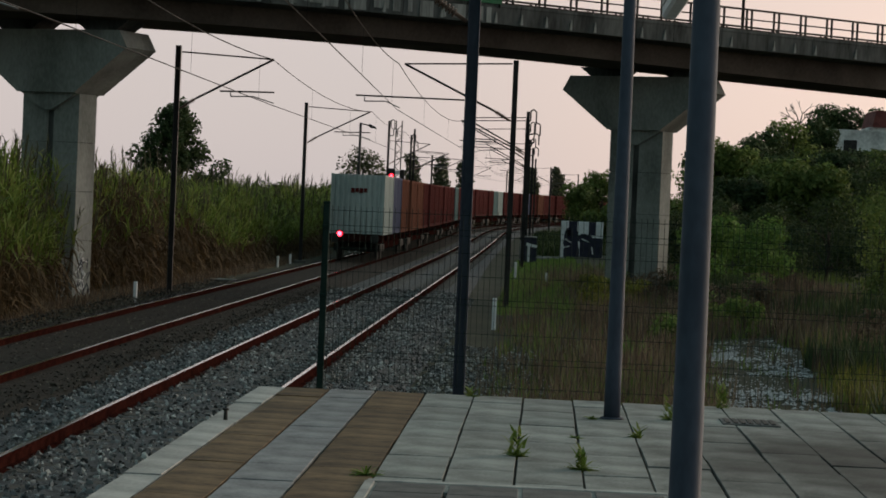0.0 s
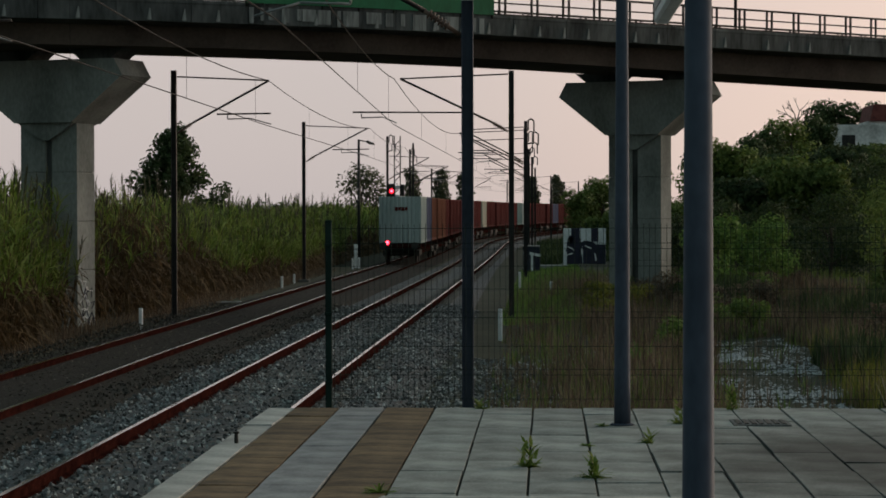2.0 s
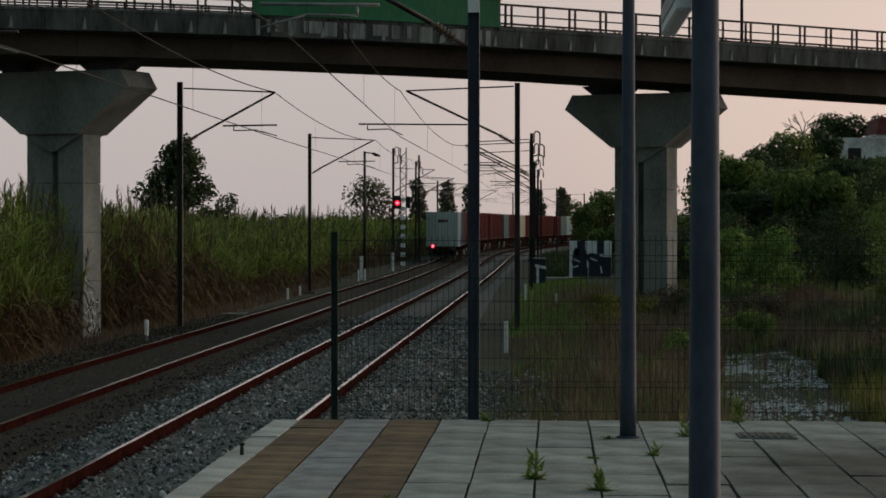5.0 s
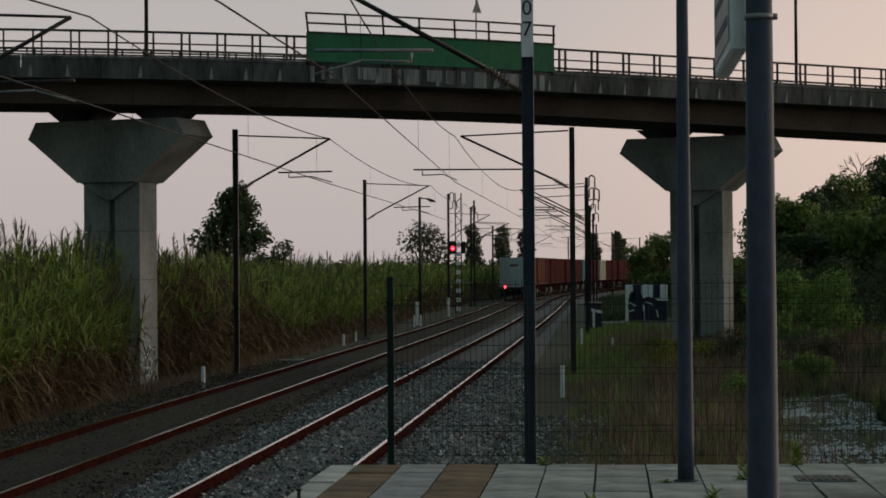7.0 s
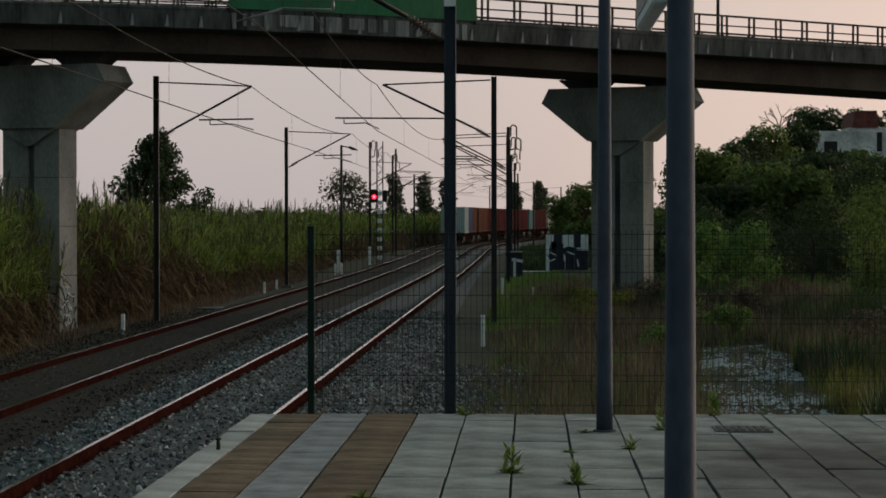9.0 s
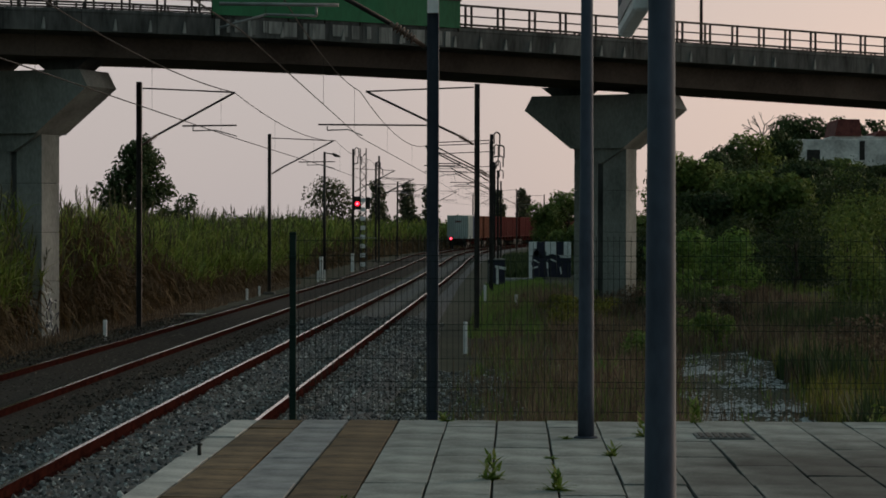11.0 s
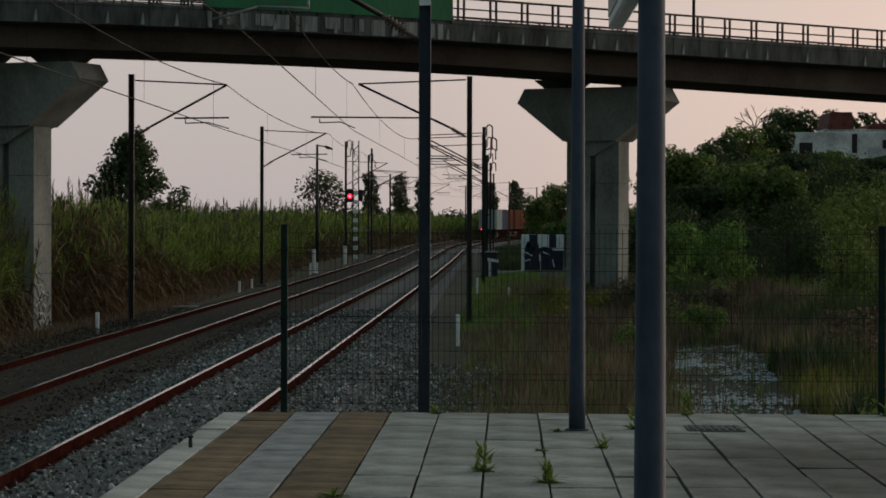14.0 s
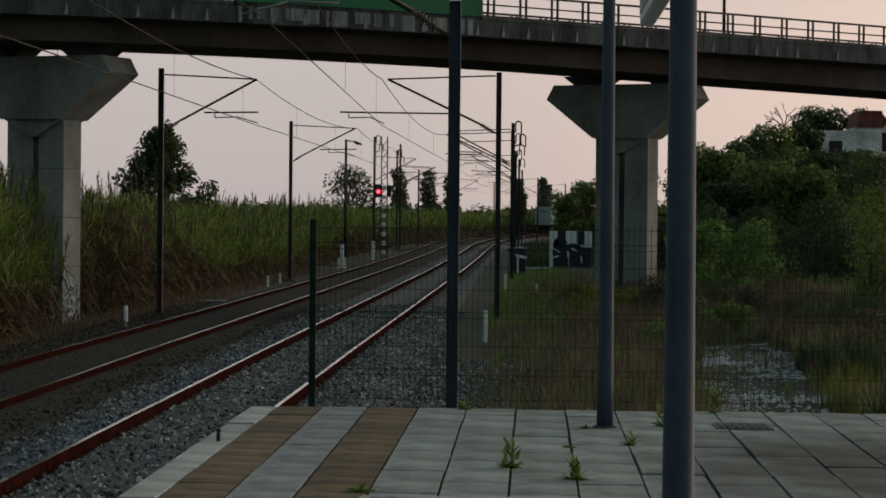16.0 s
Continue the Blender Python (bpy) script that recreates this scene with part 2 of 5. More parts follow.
def box(bm, x0, x1, y0, y1, z0, z1, bevel=0.0, m=None, idx=0):
    vs = [bm.verts.new((x, y, z)) for x in (x0, x1) for y in (y0, y1) for z in (z0, z1)]
    fs = [bm.faces.new([vs[i] for i in q]) for q in ((0, 1, 3, 2), (4, 6, 7, 5), (0, 4, 5, 1), (2, 3, 7, 6), (0, 2, 6, 4), (1, 5, 7, 3))]
    for f in fs:
        f.material_index = idx
    if bevel:
        es = list({e for f in fs for e in f.edges})
        r = bmesh.ops.bevel(bm, geom=es, offset=bevel, segments=1, affect="EDGES")
        vs = list({v for f in r["faces"] for v in f.verts} | {v for v in vs if v.is_valid})
    if m is not None:
        bmesh.ops.transform(bm, matrix=m, verts=[v for v in vs if v.is_valid])
    return bm


def tube(bm, a, b, r0, r1=None, n=8, idx=0):
    """A round bar from a to b."""
    a, b = Vector(a), Vector(b)
    r1 = r0 if r1 is None else r1
    d = (b - a).normalized()
    u = d.orthogonal().normalized()
    w = d.cross(u)
    rings = []
    for p, r in ((a, r0), (b, r1)):
        rings.append([bm.verts.new(p + (u * math.cos(2 * math.pi * i / n) + w * math.sin(2 * math.pi * i / n)) * r) for i in range(n)])
    for i in range(n):
        f = bm.faces.new((rings[0][i], rings[0][(i + 1) % n], rings[1][(i + 1) % n], rings[1][i]))
        f.smooth, f.material_index = n > 5, idx
    bm.faces.new(rings[0][::-1]).material_index = idx
    bm.faces.new(rings[1]).material_index = idx
    return bm


def prism(bm, outline, depth, m=None):
    """An outline in x and z, pushed along y by depth to both sides."""
    f = [bm.verts.new((x, -depth, z)) for x, z in outline]
    g = [bm.verts.new((x, depth, z)) for x, z in outline]
    bm.faces.new(f)
    bm.faces.new(g[::-1])
    k = len(f)
    for i in range(k):
        bm.faces.new((f[i], g[i], g[(i + 1) % k], f[(i + 1) % k]))
    if m is not None:
        bmesh.ops.transform(bm, matrix=m, verts=f + g)
    bmesh.ops.recalc_face_normals(bm, faces=bm.faces[:])
    return bm


# ---- the line of the tracks: straight, then a curve to the right ----
BEND, RADIUS = 195.5, 939.0
X_FAR, X_NEAR = -8.37, -4.4


def on_track(x0, s, side=0.0):
    """Place and heading (degrees) at s metres along the track that starts at x0."""
    r = RADIUS - (x0 - X_FAR)
    a = max(0.0, s - BEND) / r
    r -= side
    x = x0 + side + r * (1 - math.cos(a))
    y = min(s, BEND) + r * math.sin(a)
    return x, y, -math.degrees(a)


def grade(s):
    """The line dips a little after the platform and climbs again into the curve."""
    return -0.0026 * (min(max(s, 40.0), 120.0) - 40.0) + 0.003 * (min(max(s, 160.0), 230.0) - 160.0)


def sweep(bm, x0, s0, s1, profile, step=12.0, closed=True, idx=None):
    """A profile (side, z) drawn along a track."""
    stops = [s0 + (s1 - s0) * i / max(1, round((s1 - s0) / step)) for i in range(max(1, round((s1 - s0) / step)) + 1)]
    rows = []
    for s in stops:
        rows.append([bm.verts.new((*on_track(x0, s, a)[:2], z + grade(s))) for a, z in profile])
    k = len(profile)
    for r0, r1 in zip(rows, rows[1:]):
        for i in range(k if closed else k - 1):
            f = bm.faces.new((r0[i], r1[i], r1[(i + 1) % k], r0[(i + 1) % k]))
            if idx is not None:
                f.material_index = idx[i]
    return bm


# ---- ground, track bed and rails ----
def smooth(a, b, v):
    t = min(1.0, max(0.0, (v - a) / (b - a)))
    return t * t * (3 - 2 * t)


def ground_height(x, y):
    """Flat along the line, a hill on the right further on."""
    h = -0.42 + 0.25 * smooth(-1.5, 2.5, x) * smooth(18, 45, y)
    h += 0.35 * smooth(2, 9, x) * smooth(25, 60, y)
    h += 6.3 * smooth(9, 27, x - 0.02 * (y - 120)) * smooth(75, 135, y) * (1 - smooth(330, 480, y))
    if x > 0:
        h += 0.12 * noise.noise((x * 0.4, y * 0.2, 0.0)) * smooth(0, 2, x)
    return h


def build_ground():
    xs = [-3000, -1200, -500, -250, -120, -70, -45, -30, -20, -14, -11, -8, -5, -3] + [-2 + i for i in range(0, 62)] + [65, 75, 90, 130, 250, 500, 1200, 3000]
    ys = [-3000, -900, -250, -60, -20, 0, 10] + [16 + 3 * i for i in range(60)] + [200 + 12 * i for i in range(26)] + [560, 700, 1000, 1800, 3200]
    verts = [(x, y, ground_height(x, y)) for y in ys for x in xs]
    k = len(xs)
    faces = [(j * k + i, j * k + i + 1, (j + 1) * k + i + 1, (j + 1) * k + i) for j in range(len(ys) - 1) for i in range(k - 1)]
    ob = raw("ground", verts, faces, SOIL)
    ob.data.shade_smooth()
    return tagged(ob, "dark bare soil with weeds beside the railway", "ground", kind="structure")


def build_tracks():
    for prof, mat, label in (([(-2.9, -0.55), (-1.75, -0.16), (-1.0, -0.125), (1.0, -0.125), (1.75, -0.16), (2.0, -0.24)], FOULED, "brown fouled ballast bed under the track by the cane"),
                             ([(2.0, -0.24), (2.4, -0.18), (3.97, -0.15), (5.67, -0.2), (6.82, -0.6)], BALLAST, "grey crushed-stone ballast bed beside the platform")):
        bm = bmesh.new()
        sweep(bm, X_FAR, -40, 620, prof, closed=False)
        tagged(part("track_bed", bm, mat), label, "track bed", kind="structure")
    for x0, word in ((X_NEAR, "beside the platform"), (X_FAR, "beside the tall cane")):
        track = thing("railway_track", pose(0, 0, 0), "rusty railway track with worn bright rail heads " + word, "railway track", "two tracks")
        for side in (-0.8675, 0.8675):
            bm = bmesh.new()
            p = [(-0.07, -0.16), (-0.07, -0.148), (-0.012, -0.13), (-0.012, -0.045), (-0.036, -0.035), (-0.036, -0.004), (-0.03, -0.001), (-0.022, 0.0),
                 (0.02, 0.0), (0.03, -0.001), (0.036, -0.004), (0.036, -0.035), (0.012, -0.045), (0.012, -0.13), (0.07, -0.148), (0.07, -0.16)]
            ids = [0] * len(p)
            ids[6] = ids[7] = ids[8] = 1
            sweep(bm, x0, -40, 620, [(a + side, z) for a, z in p], idx=ids)
            bmesh.ops.recalc_face_normals(bm, faces=bm.faces[:])
            part("rail", bm, [RUST, RAILTOP], track)
        one = bmesh.new()
        box(one, -1.3, 1.3, -0.13, 0.13, -0.32, -0.155, bevel=0.02)
        one = finish("sleeper", one, SLEEPER)
        bm = bmesh.new()
        for i in range(int(360 / 0.6)):
            x, y, a = on_track(x0, 12 + i * 0.6)
            if i < 140:
                share("sleeper", one, track, pose(x, y, grade(12 + i * 0.6), 0, 0, a))
            else:
                box(bm, -1.3, 1.3, -0.13, 0.13, -0.32, -0.155, m=pose(x, y, grade(12 + i * 0.6), 0, 0, a))
        tagged(part("far_sleeper_run", bm, SLEEPER, track, "weathered concrete sleepers further along"), kind="stuff")


def build_stones():
    """Loose ballast, dense where the track passes the platform."""
    rnd = random.Random(4)
    shapes = []
    for k in range(8):
        pts = [Vector((rnd.uniform(-1, 1), rnd.uniform(-1, 1), rnd.uniform(-0.6, 0.7))).normalized() * rnd.uniform(0.8, 1.1) for _ in range(7)]
        b = bmesh.new()
        for p in pts:
            b.verts.new(p)
        bmesh.ops.convex_hull(b, input=b.verts[:])
        b.verts.ensure_lookup_table()
        loose = [v for v in b.verts if not v.link_faces]
        bmesh.ops.delete(b, geom=loose, context="VERTS")
        b.verts.index_update()
        shapes.append(([v.co.copy() for v in b.verts], [[v.index for v in f.verts] for f in b.faces]))
        b.free()
    heaps = {"grey": ([], []), "brown": ([], [])}
    for i in range(66000):
        y = 12 + 60 * rnd.random() ** 1.7
        x = rnd.uniform(-11.0, -1.6) if y > 20 else rnd.uniform(-10.5, -2.6)
        z = -0.19 - 0.33 * max(0.0, x + 2.6) + grade(y)
        if min(abs(x - X_NEAR - 0.8675), abs(x - X_NEAR + 0.8675), abs(x - X_FAR - 0.8675), abs(x - X_FAR + 0.8675)) < 0.09:
            continue
        if abs(x - X_NEAR) < 1.4 and rnd.random() < 0.6:
            z += 0.045
        if x < -6.6:
            z += 0.03
        heap = "brown" if x < -6.5 + 0.3 * noise.noise((0.0, y * 0.4, 0.0)) else "grey"
        if heap == "brown" and rnd.random() < 0.25:
            continue
        verts, faces = heaps[heap]
        vs, fs = rnd.choice(shapes)
        r = rnd.uniform(0.018, 0.045)
        m = Matrix.LocRotScale((x, y, z + rnd.uniform(-0.005, 0.025)), Euler((rnd.uniform(-0.5, 0.5), rnd.uniform(-0.5, 0.5), rnd.uniform(0, 6.3))), (r, r * rnd.uniform(0.7, 1.2), r))
        o = len(verts)
        verts += [tuple(m @ v) for v in vs]
        faces += [[o + q for q in f] for f in fs]
    for i in range(9000):                       # thinning out over the waste ground
        y = 20.2 + 28 * rnd.random() ** 1.4
        x = -1.9 + 3.0 * rnd.random() ** 1.5
        verts, faces = heaps["grey"]
        vs, fs = rnd.choice(shapes)
        r = rnd.uniform(0.018, 0.045)
        m = Matrix.LocRotScale((x, y, max(ground_height(x, y), -0.19 - 0.33 * max(0.0, x + 2.6)) + rnd.uniform(0.0, 0.02)), Euler((rnd.uniform(-0.5, 0.5), 0, rnd.uniform(0, 6.3))), (r, r, r))
        o = len(verts)
        verts += [tuple(m @ v) for v in vs]
        faces += [[o + q for q in f] for f in fs]
    for heap, mat, label in (("grey", STONE, "loose angular grey ballast stones"), ("brown", DIRTY_STONE, "loose dirty brown ballast stones")):
        tagged(raw("ballast_stones", *heaps[heap], mat), label, "ballast", kind="stuff")


# ---- platform ----
P_END = 19.65


def build_platform():
    plat = thing("platform", pose(0, 0, 0), "paved station platform with ochre bands and weedy joints", "platform", kind="structure")
    bm = bmesh.new()
    box(bm, -2.37, 14.0, -6.0, P_END - 0.02, -0.5, PZ - 0.075)
    part("platform_body", bm, CONCRETE, plat)
    bm = bmesh.new()
    box(bm, -2.36, 14.0, 7.0, P_END - 0.03, PZ - 0.075, PZ - 0.022)
    part("joint_bed", bm, MORTAR, plat, "dark dirty joint filling")
    rnd = random.Random(9)

    def slab_mesh(w, l, mat, bev=0.003, lift=0.0):
        b = bmesh.new()
        box(b, -w / 2 + 0.008, w / 2 - 0.008, -l / 2 + 0.005, l / 2 - 0.005, -0.07, lift, bevel=bev)
        return finish("slab", b, mat)

    cols = [(-2.43, -2.19, SLAB_EDGE, 1.6, "edge_slab"), (-2.19, -1.80, SLAB_BROWN, 0.8, "ochre_slab"), (-1.80, -1.40, SLAB_GREY, 0.8, "grey_slab"), (-1.40, -0.97, SLAB_BROWN, 0.8, "ochre_slab")]
    cols += [(-0.97 + 0.427 * i, -0.97 + 0.427 * (i + 1), SLAB, 1.2, "slab") for i in range(14)]
    for ci, (x0, x1, mat, length, name) in enumerate(cols):
        me = slab_mesh(x1 - x0, length, mat)
        y = P_END - length / 2 + (0.6 if (ci % 2 and name == "slab") else 0.0)
        k = 0
        while y > (9.5 if ci < 10 else 11.0):
            yy = y
            if name == "slab" and ci < 8 and 11.7 < yy < 13.45 - 0.55:
                y -= length
                continue
            if yy + length / 2 > P_END:
                yy = P_END - length / 4 - 0.005
                ob = share(name, slab_mesh(x1 - x0, length / 2, mat), plat, pose((x0 + x1) / 2, yy, PZ))
            else:
                m = pose((x0 + x1) / 2 + rnd.uniform(-0.004, 0.004), yy, PZ - rnd.uniform(0, 0.007), rnd.uniform(-0.3, 0.3), rnd.uniform(-0.4, 0.4), rnd.uniform(-0.25, 0.25))
                share(name, me, plat, m)
            y -= length
            k += 1
    # dark panel with a pale border
    dark = slab_mesh(0.42, 0.42, SLAB_DARK)
    for i in range(4):
        for j in range(4):
            share("dark_slab", dark, plat, pose(-0.72 + 0.43 * i, 13.15 - 0.43 * j, PZ + 0.004))
    bm = bmesh.new()
    box(bm, -0.99, 0.8, 13.38, 13.46, PZ - 0.03, PZ + 0.008, bevel=0.004)
    box(bm, -1.0, -0.94, 11.6, 13.379, PZ - 0.03, PZ + 0.008, bevel=0.004)
    part("pale_border", bm, SLAB_EDGE, plat)


def build_drain():
    d = thing("drain_cover", pose(1.72, 18.25, PZ + 0.003), "worn grey metal drain cover set in the paving", "drain cover")
    bm = bmesh.new()
    box(bm, -0.23, 0.23, -0.22, 0.22, -0.04, 0.006, bevel=0.004)
    part("frame", bm, SLAB_DARK, d)
    bm = bmesh.new()
    for i in range(7):
        box(bm, -0.2 + 0.06 * i, -0.165 + 0.06 * i, -0.18, 0.18, 0.006, 0.012)
    part("grating", bm, BLACK, d)
    p = thing("steel_peg", pose(-2.29, 16.6, PZ), "short rusty steel peg on the platform edge", "peg")
    bm = bmesh.new()
    tube(bm, (0, 0, -0.02), (0, 0, 0.07), 0.016, 0.014)
    tube(bm, (0, 0, 0.07), (0, 0, 0.085), 0.024, 0.02)
    part("pin", bm, BLACK, p)


# ---- fence ----
def build_fence():
    f = thing("mesh_fence", pose(0, P_END + 0.06, PZ), "dark green welded wire mesh fence closing the platform end", "fence")
    xs = [-1.90, 0.70, 3.30, 5.90]
    for x in xs:
        bm = bmesh.new()
        box(bm, x - 0.028, x + 0.028, -0.028, 0.028, -0.5, 1.61, bevel=0.004)
        post = part("post", bm, FENCE, f)
        bm = bmesh.new()
        box(bm, x - 0.031, x + 0.031, -0.031, 0.031, 1.61, 1.635, bevel=0.008)
        part("cap", bm, FENCE, post)
        for z in (0.2, 0.8, 1.4):
            bm = bmesh.new()
            box(bm, x - 0.033, x + 0.033, -0.042, -0.029, z, z + 0.03, bevel=0.004)
            part("clamp", bm, FENCE, post)
    for a, b in zip(xs, xs[1:]):
        bm = bmesh.new()
        n = round((b - a) / 0.05)
        for i in range(1, n):
            x = a + (b - a) * i / n
            zs = [(0.05, 0), (0.28, 0), (0.3, -0.02), (0.33, 0), (0.78, 0), (0.8, -0.02), (0.83, 0), (1.38, 0), (1.4, -0.02), (1.43, 0), (1.6, 0)]
            for (z0, y0), (z1, y1) in zip(zs, zs[1:]):
                tube(bm, (x, y0, z0), (x, y1, z1), 0.0026, n=3)
        for z in (0.07, 0.28, 0.33, 0.53, 0.78, 0.83, 1.03, 1.23, 1.38, 1.43, 1.56):
            tube(bm, (a, 0.004, z), (b, 0.004, z), 0.0032, n=4)
        part("wire_panel", bm, FENCE, f)


# ---- poles on the platform ----
def platform_pole(x, y, height, sign):
    p = thing("platform_lamp_post", pose(x, y, PZ), "slate-blue painted tapered steel post on the platform" + (" carrying a station sign" if sign else ""), "lamp post", "posts on the platform")
    bm = bmesh.new()
    n = 12
    for i in range(n):
        z0, z1 = height * i / n, height * (i + 1) / n
        tube(bm, (0, 0, z0), (0, 0, z1), 0.067 - 0.028 * i / n, 0.067 - 0.028 * (i + 1) / n, n=20)
    bmesh.ops.remove_doubles(bm, verts=bm.verts[:], dist=1e-4)
    part("pole", bm, SLATE, p)
    bm = bmesh.new()
    tube(bm, (0, 0, 0), (0, 0, 0.012), 0.1, 0.085, n=16)
    part("base_plate", bm, SLATE, p)
    if sign:
        for z in (2.68, 2.8):
            bm = bmesh.new()
            tube(bm, (0, 0, z - 0.01), (0, 0, z + 0.01), 0.0575, n=18)
            tube(bm, (0.05, 0, z), (0.072, 0, z), 0.013, n=8)
            part("clamp", bm, GALV, p)


def build_sign():
    """A flat two-sided panel hung beside the post, along the platform."""
    s = thing("hanging_sign", pose(0.522, 9.0, PZ + 2.55), "pale framed double-sided station sign clamped to a post", "sign")
    bm = bmesh.new()
    box(bm, -0.035, 0.035, 0.0, 1.25, 0.0, 0.55, bevel=0.012)
    part("case", bm, WHITE, s)
    for side in (-1, 1):
        bm = bmesh.new()
        x = side * 0.0375
        box(bm, x - 0.002, x + 0.002, 0.05, 1.2, 0.05, 0.5)
        face = part("face", bm, GALV, s, "dull blue-grey sign face")
        for k in range(3):
            bm = bmesh.new()
            box(bm, x - 0.004, x + 0.004, 0.12, 1.1, 0.12 + 0.13 * k, 0.16 + 0.13 * k)
            part("sign_stripe", bm, SLATE, face)
    for z in (0.06, 0.23):
        bm = bmesh.new()
        tube(bm, (0.03, 0.05, z), (0.085, 0.02, z), 0.012)
        part("bracket", bm, GALV, s)


# ---- bridge: a level deck, gently curved in plan ----
def deck_table():
    xs = [-75 + 0.25 * i for i in range(int(135 / 0.25) + 1)]

    def line(x):
        c = min(-1.5, max(-19.0, x))
        return 0.01926 * c * c + 0.8662 * c + 67.85 + (x - c) * (0.03852 * c + 0.8662)
    pts = [(x, line(x)) for x in xs]
    run = [0.0]
    for a, b in zip(pts, pts[1:]):
        run.append(run[-1] + math.hypot(b[0] - a[0], b[1] - a[1]))
    zero = run[min(range(len(xs)), key=lambda i: abs(xs[i] + 15.57))]
    return pts, [r - zero for r in run]


DECK, RUN = deck_table()


def on_deck(u, v=0.0):
    """Place u metres along the near edge of the girder and v metres behind it, and the heading in degrees."""
    x, y = float(np.interp(u, RUN, [p[0] for p in DECK])), float(np.interp(u, RUN, [p[1] for p in DECK]))
    x2, y2 = float(np.interp(u + 0.5, RUN, [p[0] for p in DECK])), float(np.interp(u + 0.5, RUN, [p[1] for p in DECK]))
    a = math.atan2(y2 - y, x2 - x)
    return x - math.sin(a) * v, y + math.cos(a) * v, math.degrees(a)


def deck_pose(u, v, z):
    x, y, a = on_deck(u, v)
    return pose(x, y, z, 0, 0, a)


def deck_bar(u0, u1, profile, step=2.5):
    """A closed profile (v, z) drawn along the deck."""
    bm = bmesh.new()
    k = max(1, round((u1 - u0) / step))
    rows = []
    for i in range(k + 1):
        u = u0 + (u1 - u0) * i / k
        rows.append([bm.verts.new((*on_deck(u, v)[:2], z)) for v, z in profile])
    n = len(profile)
    for r0, r1 in zip(rows, rows[1:]):
        for i in range(n):
            bm.faces.new((r0[i], r1[i], r1[(i + 1) % n], r0[(i + 1) % n]))
    bm.faces.new(rows[0])
    bm.faces.new(rows[-1][::-1])
    bmesh.ops.recalc_face_normals(bm, faces=bm.faces[:])
    return bm


def square(v, z, w, h):
    return [(v - w / 2, z), (v + w / 2, z), (v + w / 2, z + h), (v - w / 2, z + h)]


def build_bridge():
    br = thing("road_bridge", pose(0, 0, 0), "weathered concrete road bridge over the railway with steel railings", "bridge")
    L0, L1 = -40.0, 62.0
    # the girder's shade is part of its dark colour
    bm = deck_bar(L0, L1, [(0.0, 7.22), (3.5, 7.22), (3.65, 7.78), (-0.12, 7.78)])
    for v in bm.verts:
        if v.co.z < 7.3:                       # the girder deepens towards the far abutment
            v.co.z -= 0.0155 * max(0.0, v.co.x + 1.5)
    part("girder", bm, SHADED_SOFFIT, br, "brown-grey concrete girder, colour darkened for the shade under the deck")
    # deck and edge beams: stains, plus the unlit side's shade in the colour
    part("deck_slab", deck_bar(L0, L1, [(-0.74, 7.84), (-0.12, 7.782), (3.65, 7.782), (4.4, 7.84), (4.4, 8.1), (-0.74, 8.1)]), STAINED_SHADED, br)
    rnd = random.Random(5)
    u = L0
    while u < L1 - 2:
        part("edge_beam", deck_bar(u + 0.008, u + 1.992, [(-0.93, 7.83), (-0.745, 7.8), (-0.745, 8.4), (-0.95, 8.42), (-0.965, 8.34), (-0.95, 8.3)]), STAINED_SHADED, br)
        u += 2.0
    bm0 = bmesh.new()
    prism(bm0, [(-0.07, 0.0), (0.05, 0.0), (0.02, 0.3), (-0.01, 0.32)], 0.02)
    bracket = finish("post_foot", bm0, BLEACHED)
    u = L0 + 0.24
    while u < L1:
        if -6 < u < 36 and rnd.random() < 0.8:
            share("post_foot", bracket, br, deck_pose(u, -0.955, 7.86))
        u += 0.93
    # bleached run-off below the screen
    bm = bmesh.new()
    xx = 7.6
    while xx < 15.0:
        w = rnd.uniform(0.1, 0.5)
        box(bm, 0, w, -0.012, 0.012, 7.84 + rnd.uniform(0.0, 0.14), 8.29, m=deck_pose(xx, -0.952, 0))
        xx += w + rnd.uniform(0.03, 0.3)
    tagged(part("run_off_stain", bm, BLEACHED, br, "pale run-off streaks on the edge beam"), kind="stuff")
    zt = 8.42
    post = bmesh.new()
    for q in (-0.11, 0.11):
        box(post, q - 0.024, q + 0.024, -0.03, 0.03, -0.02, 0.67)
    pm = finish("railing_post", post, RAILING)
    for vv in (-0.7, 4.25):
        rail = part("railing", deck_bar(L0, L1, square(vv, zt + 0.655, 0.06, 0.06)), RAILING, br, "dark steel railing")
        for z in (0.03, 0.1, 0.36):
            part("rail_bar", deck_bar(L0, L1, square(vv, zt + z, 0.04, 0.04)), RAILING, rail)
        u = L0 + 0.1
        while u < L1:
            if -8 < u < 40:
                share("railing_post", pm, rail, deck_pose(u, vv, zt))
            u += 0.96 if u < 15.3 else 1.2
    sc = part("protective_screen", deck_bar(7.5, 15.25, square(-1.0, 8.4, 0.04, 0.8)), GREEN, br, "green sheet screen with an open framed top")
    for i in range(8):
        x = 7.52 + 7.7 * i / 7
        a, b, c = deck_pose(x, -1.03, 9.2).translation, deck_pose(x - 0.12, -1.2, 9.72).translation, deck_pose(x, -0.96, 8.3).translation
        bm = bmesh.new()
        tube(bm, a, b, 0.032, n=6)
        part("screen_strut", bm, RAILING, sc)
        bm = bmesh.new()
        tube(bm, c, deck_pose(x, -0.96, 9.2).translation, 0.03, n=6)
        part("screen_post", bm, RAILING, sc)
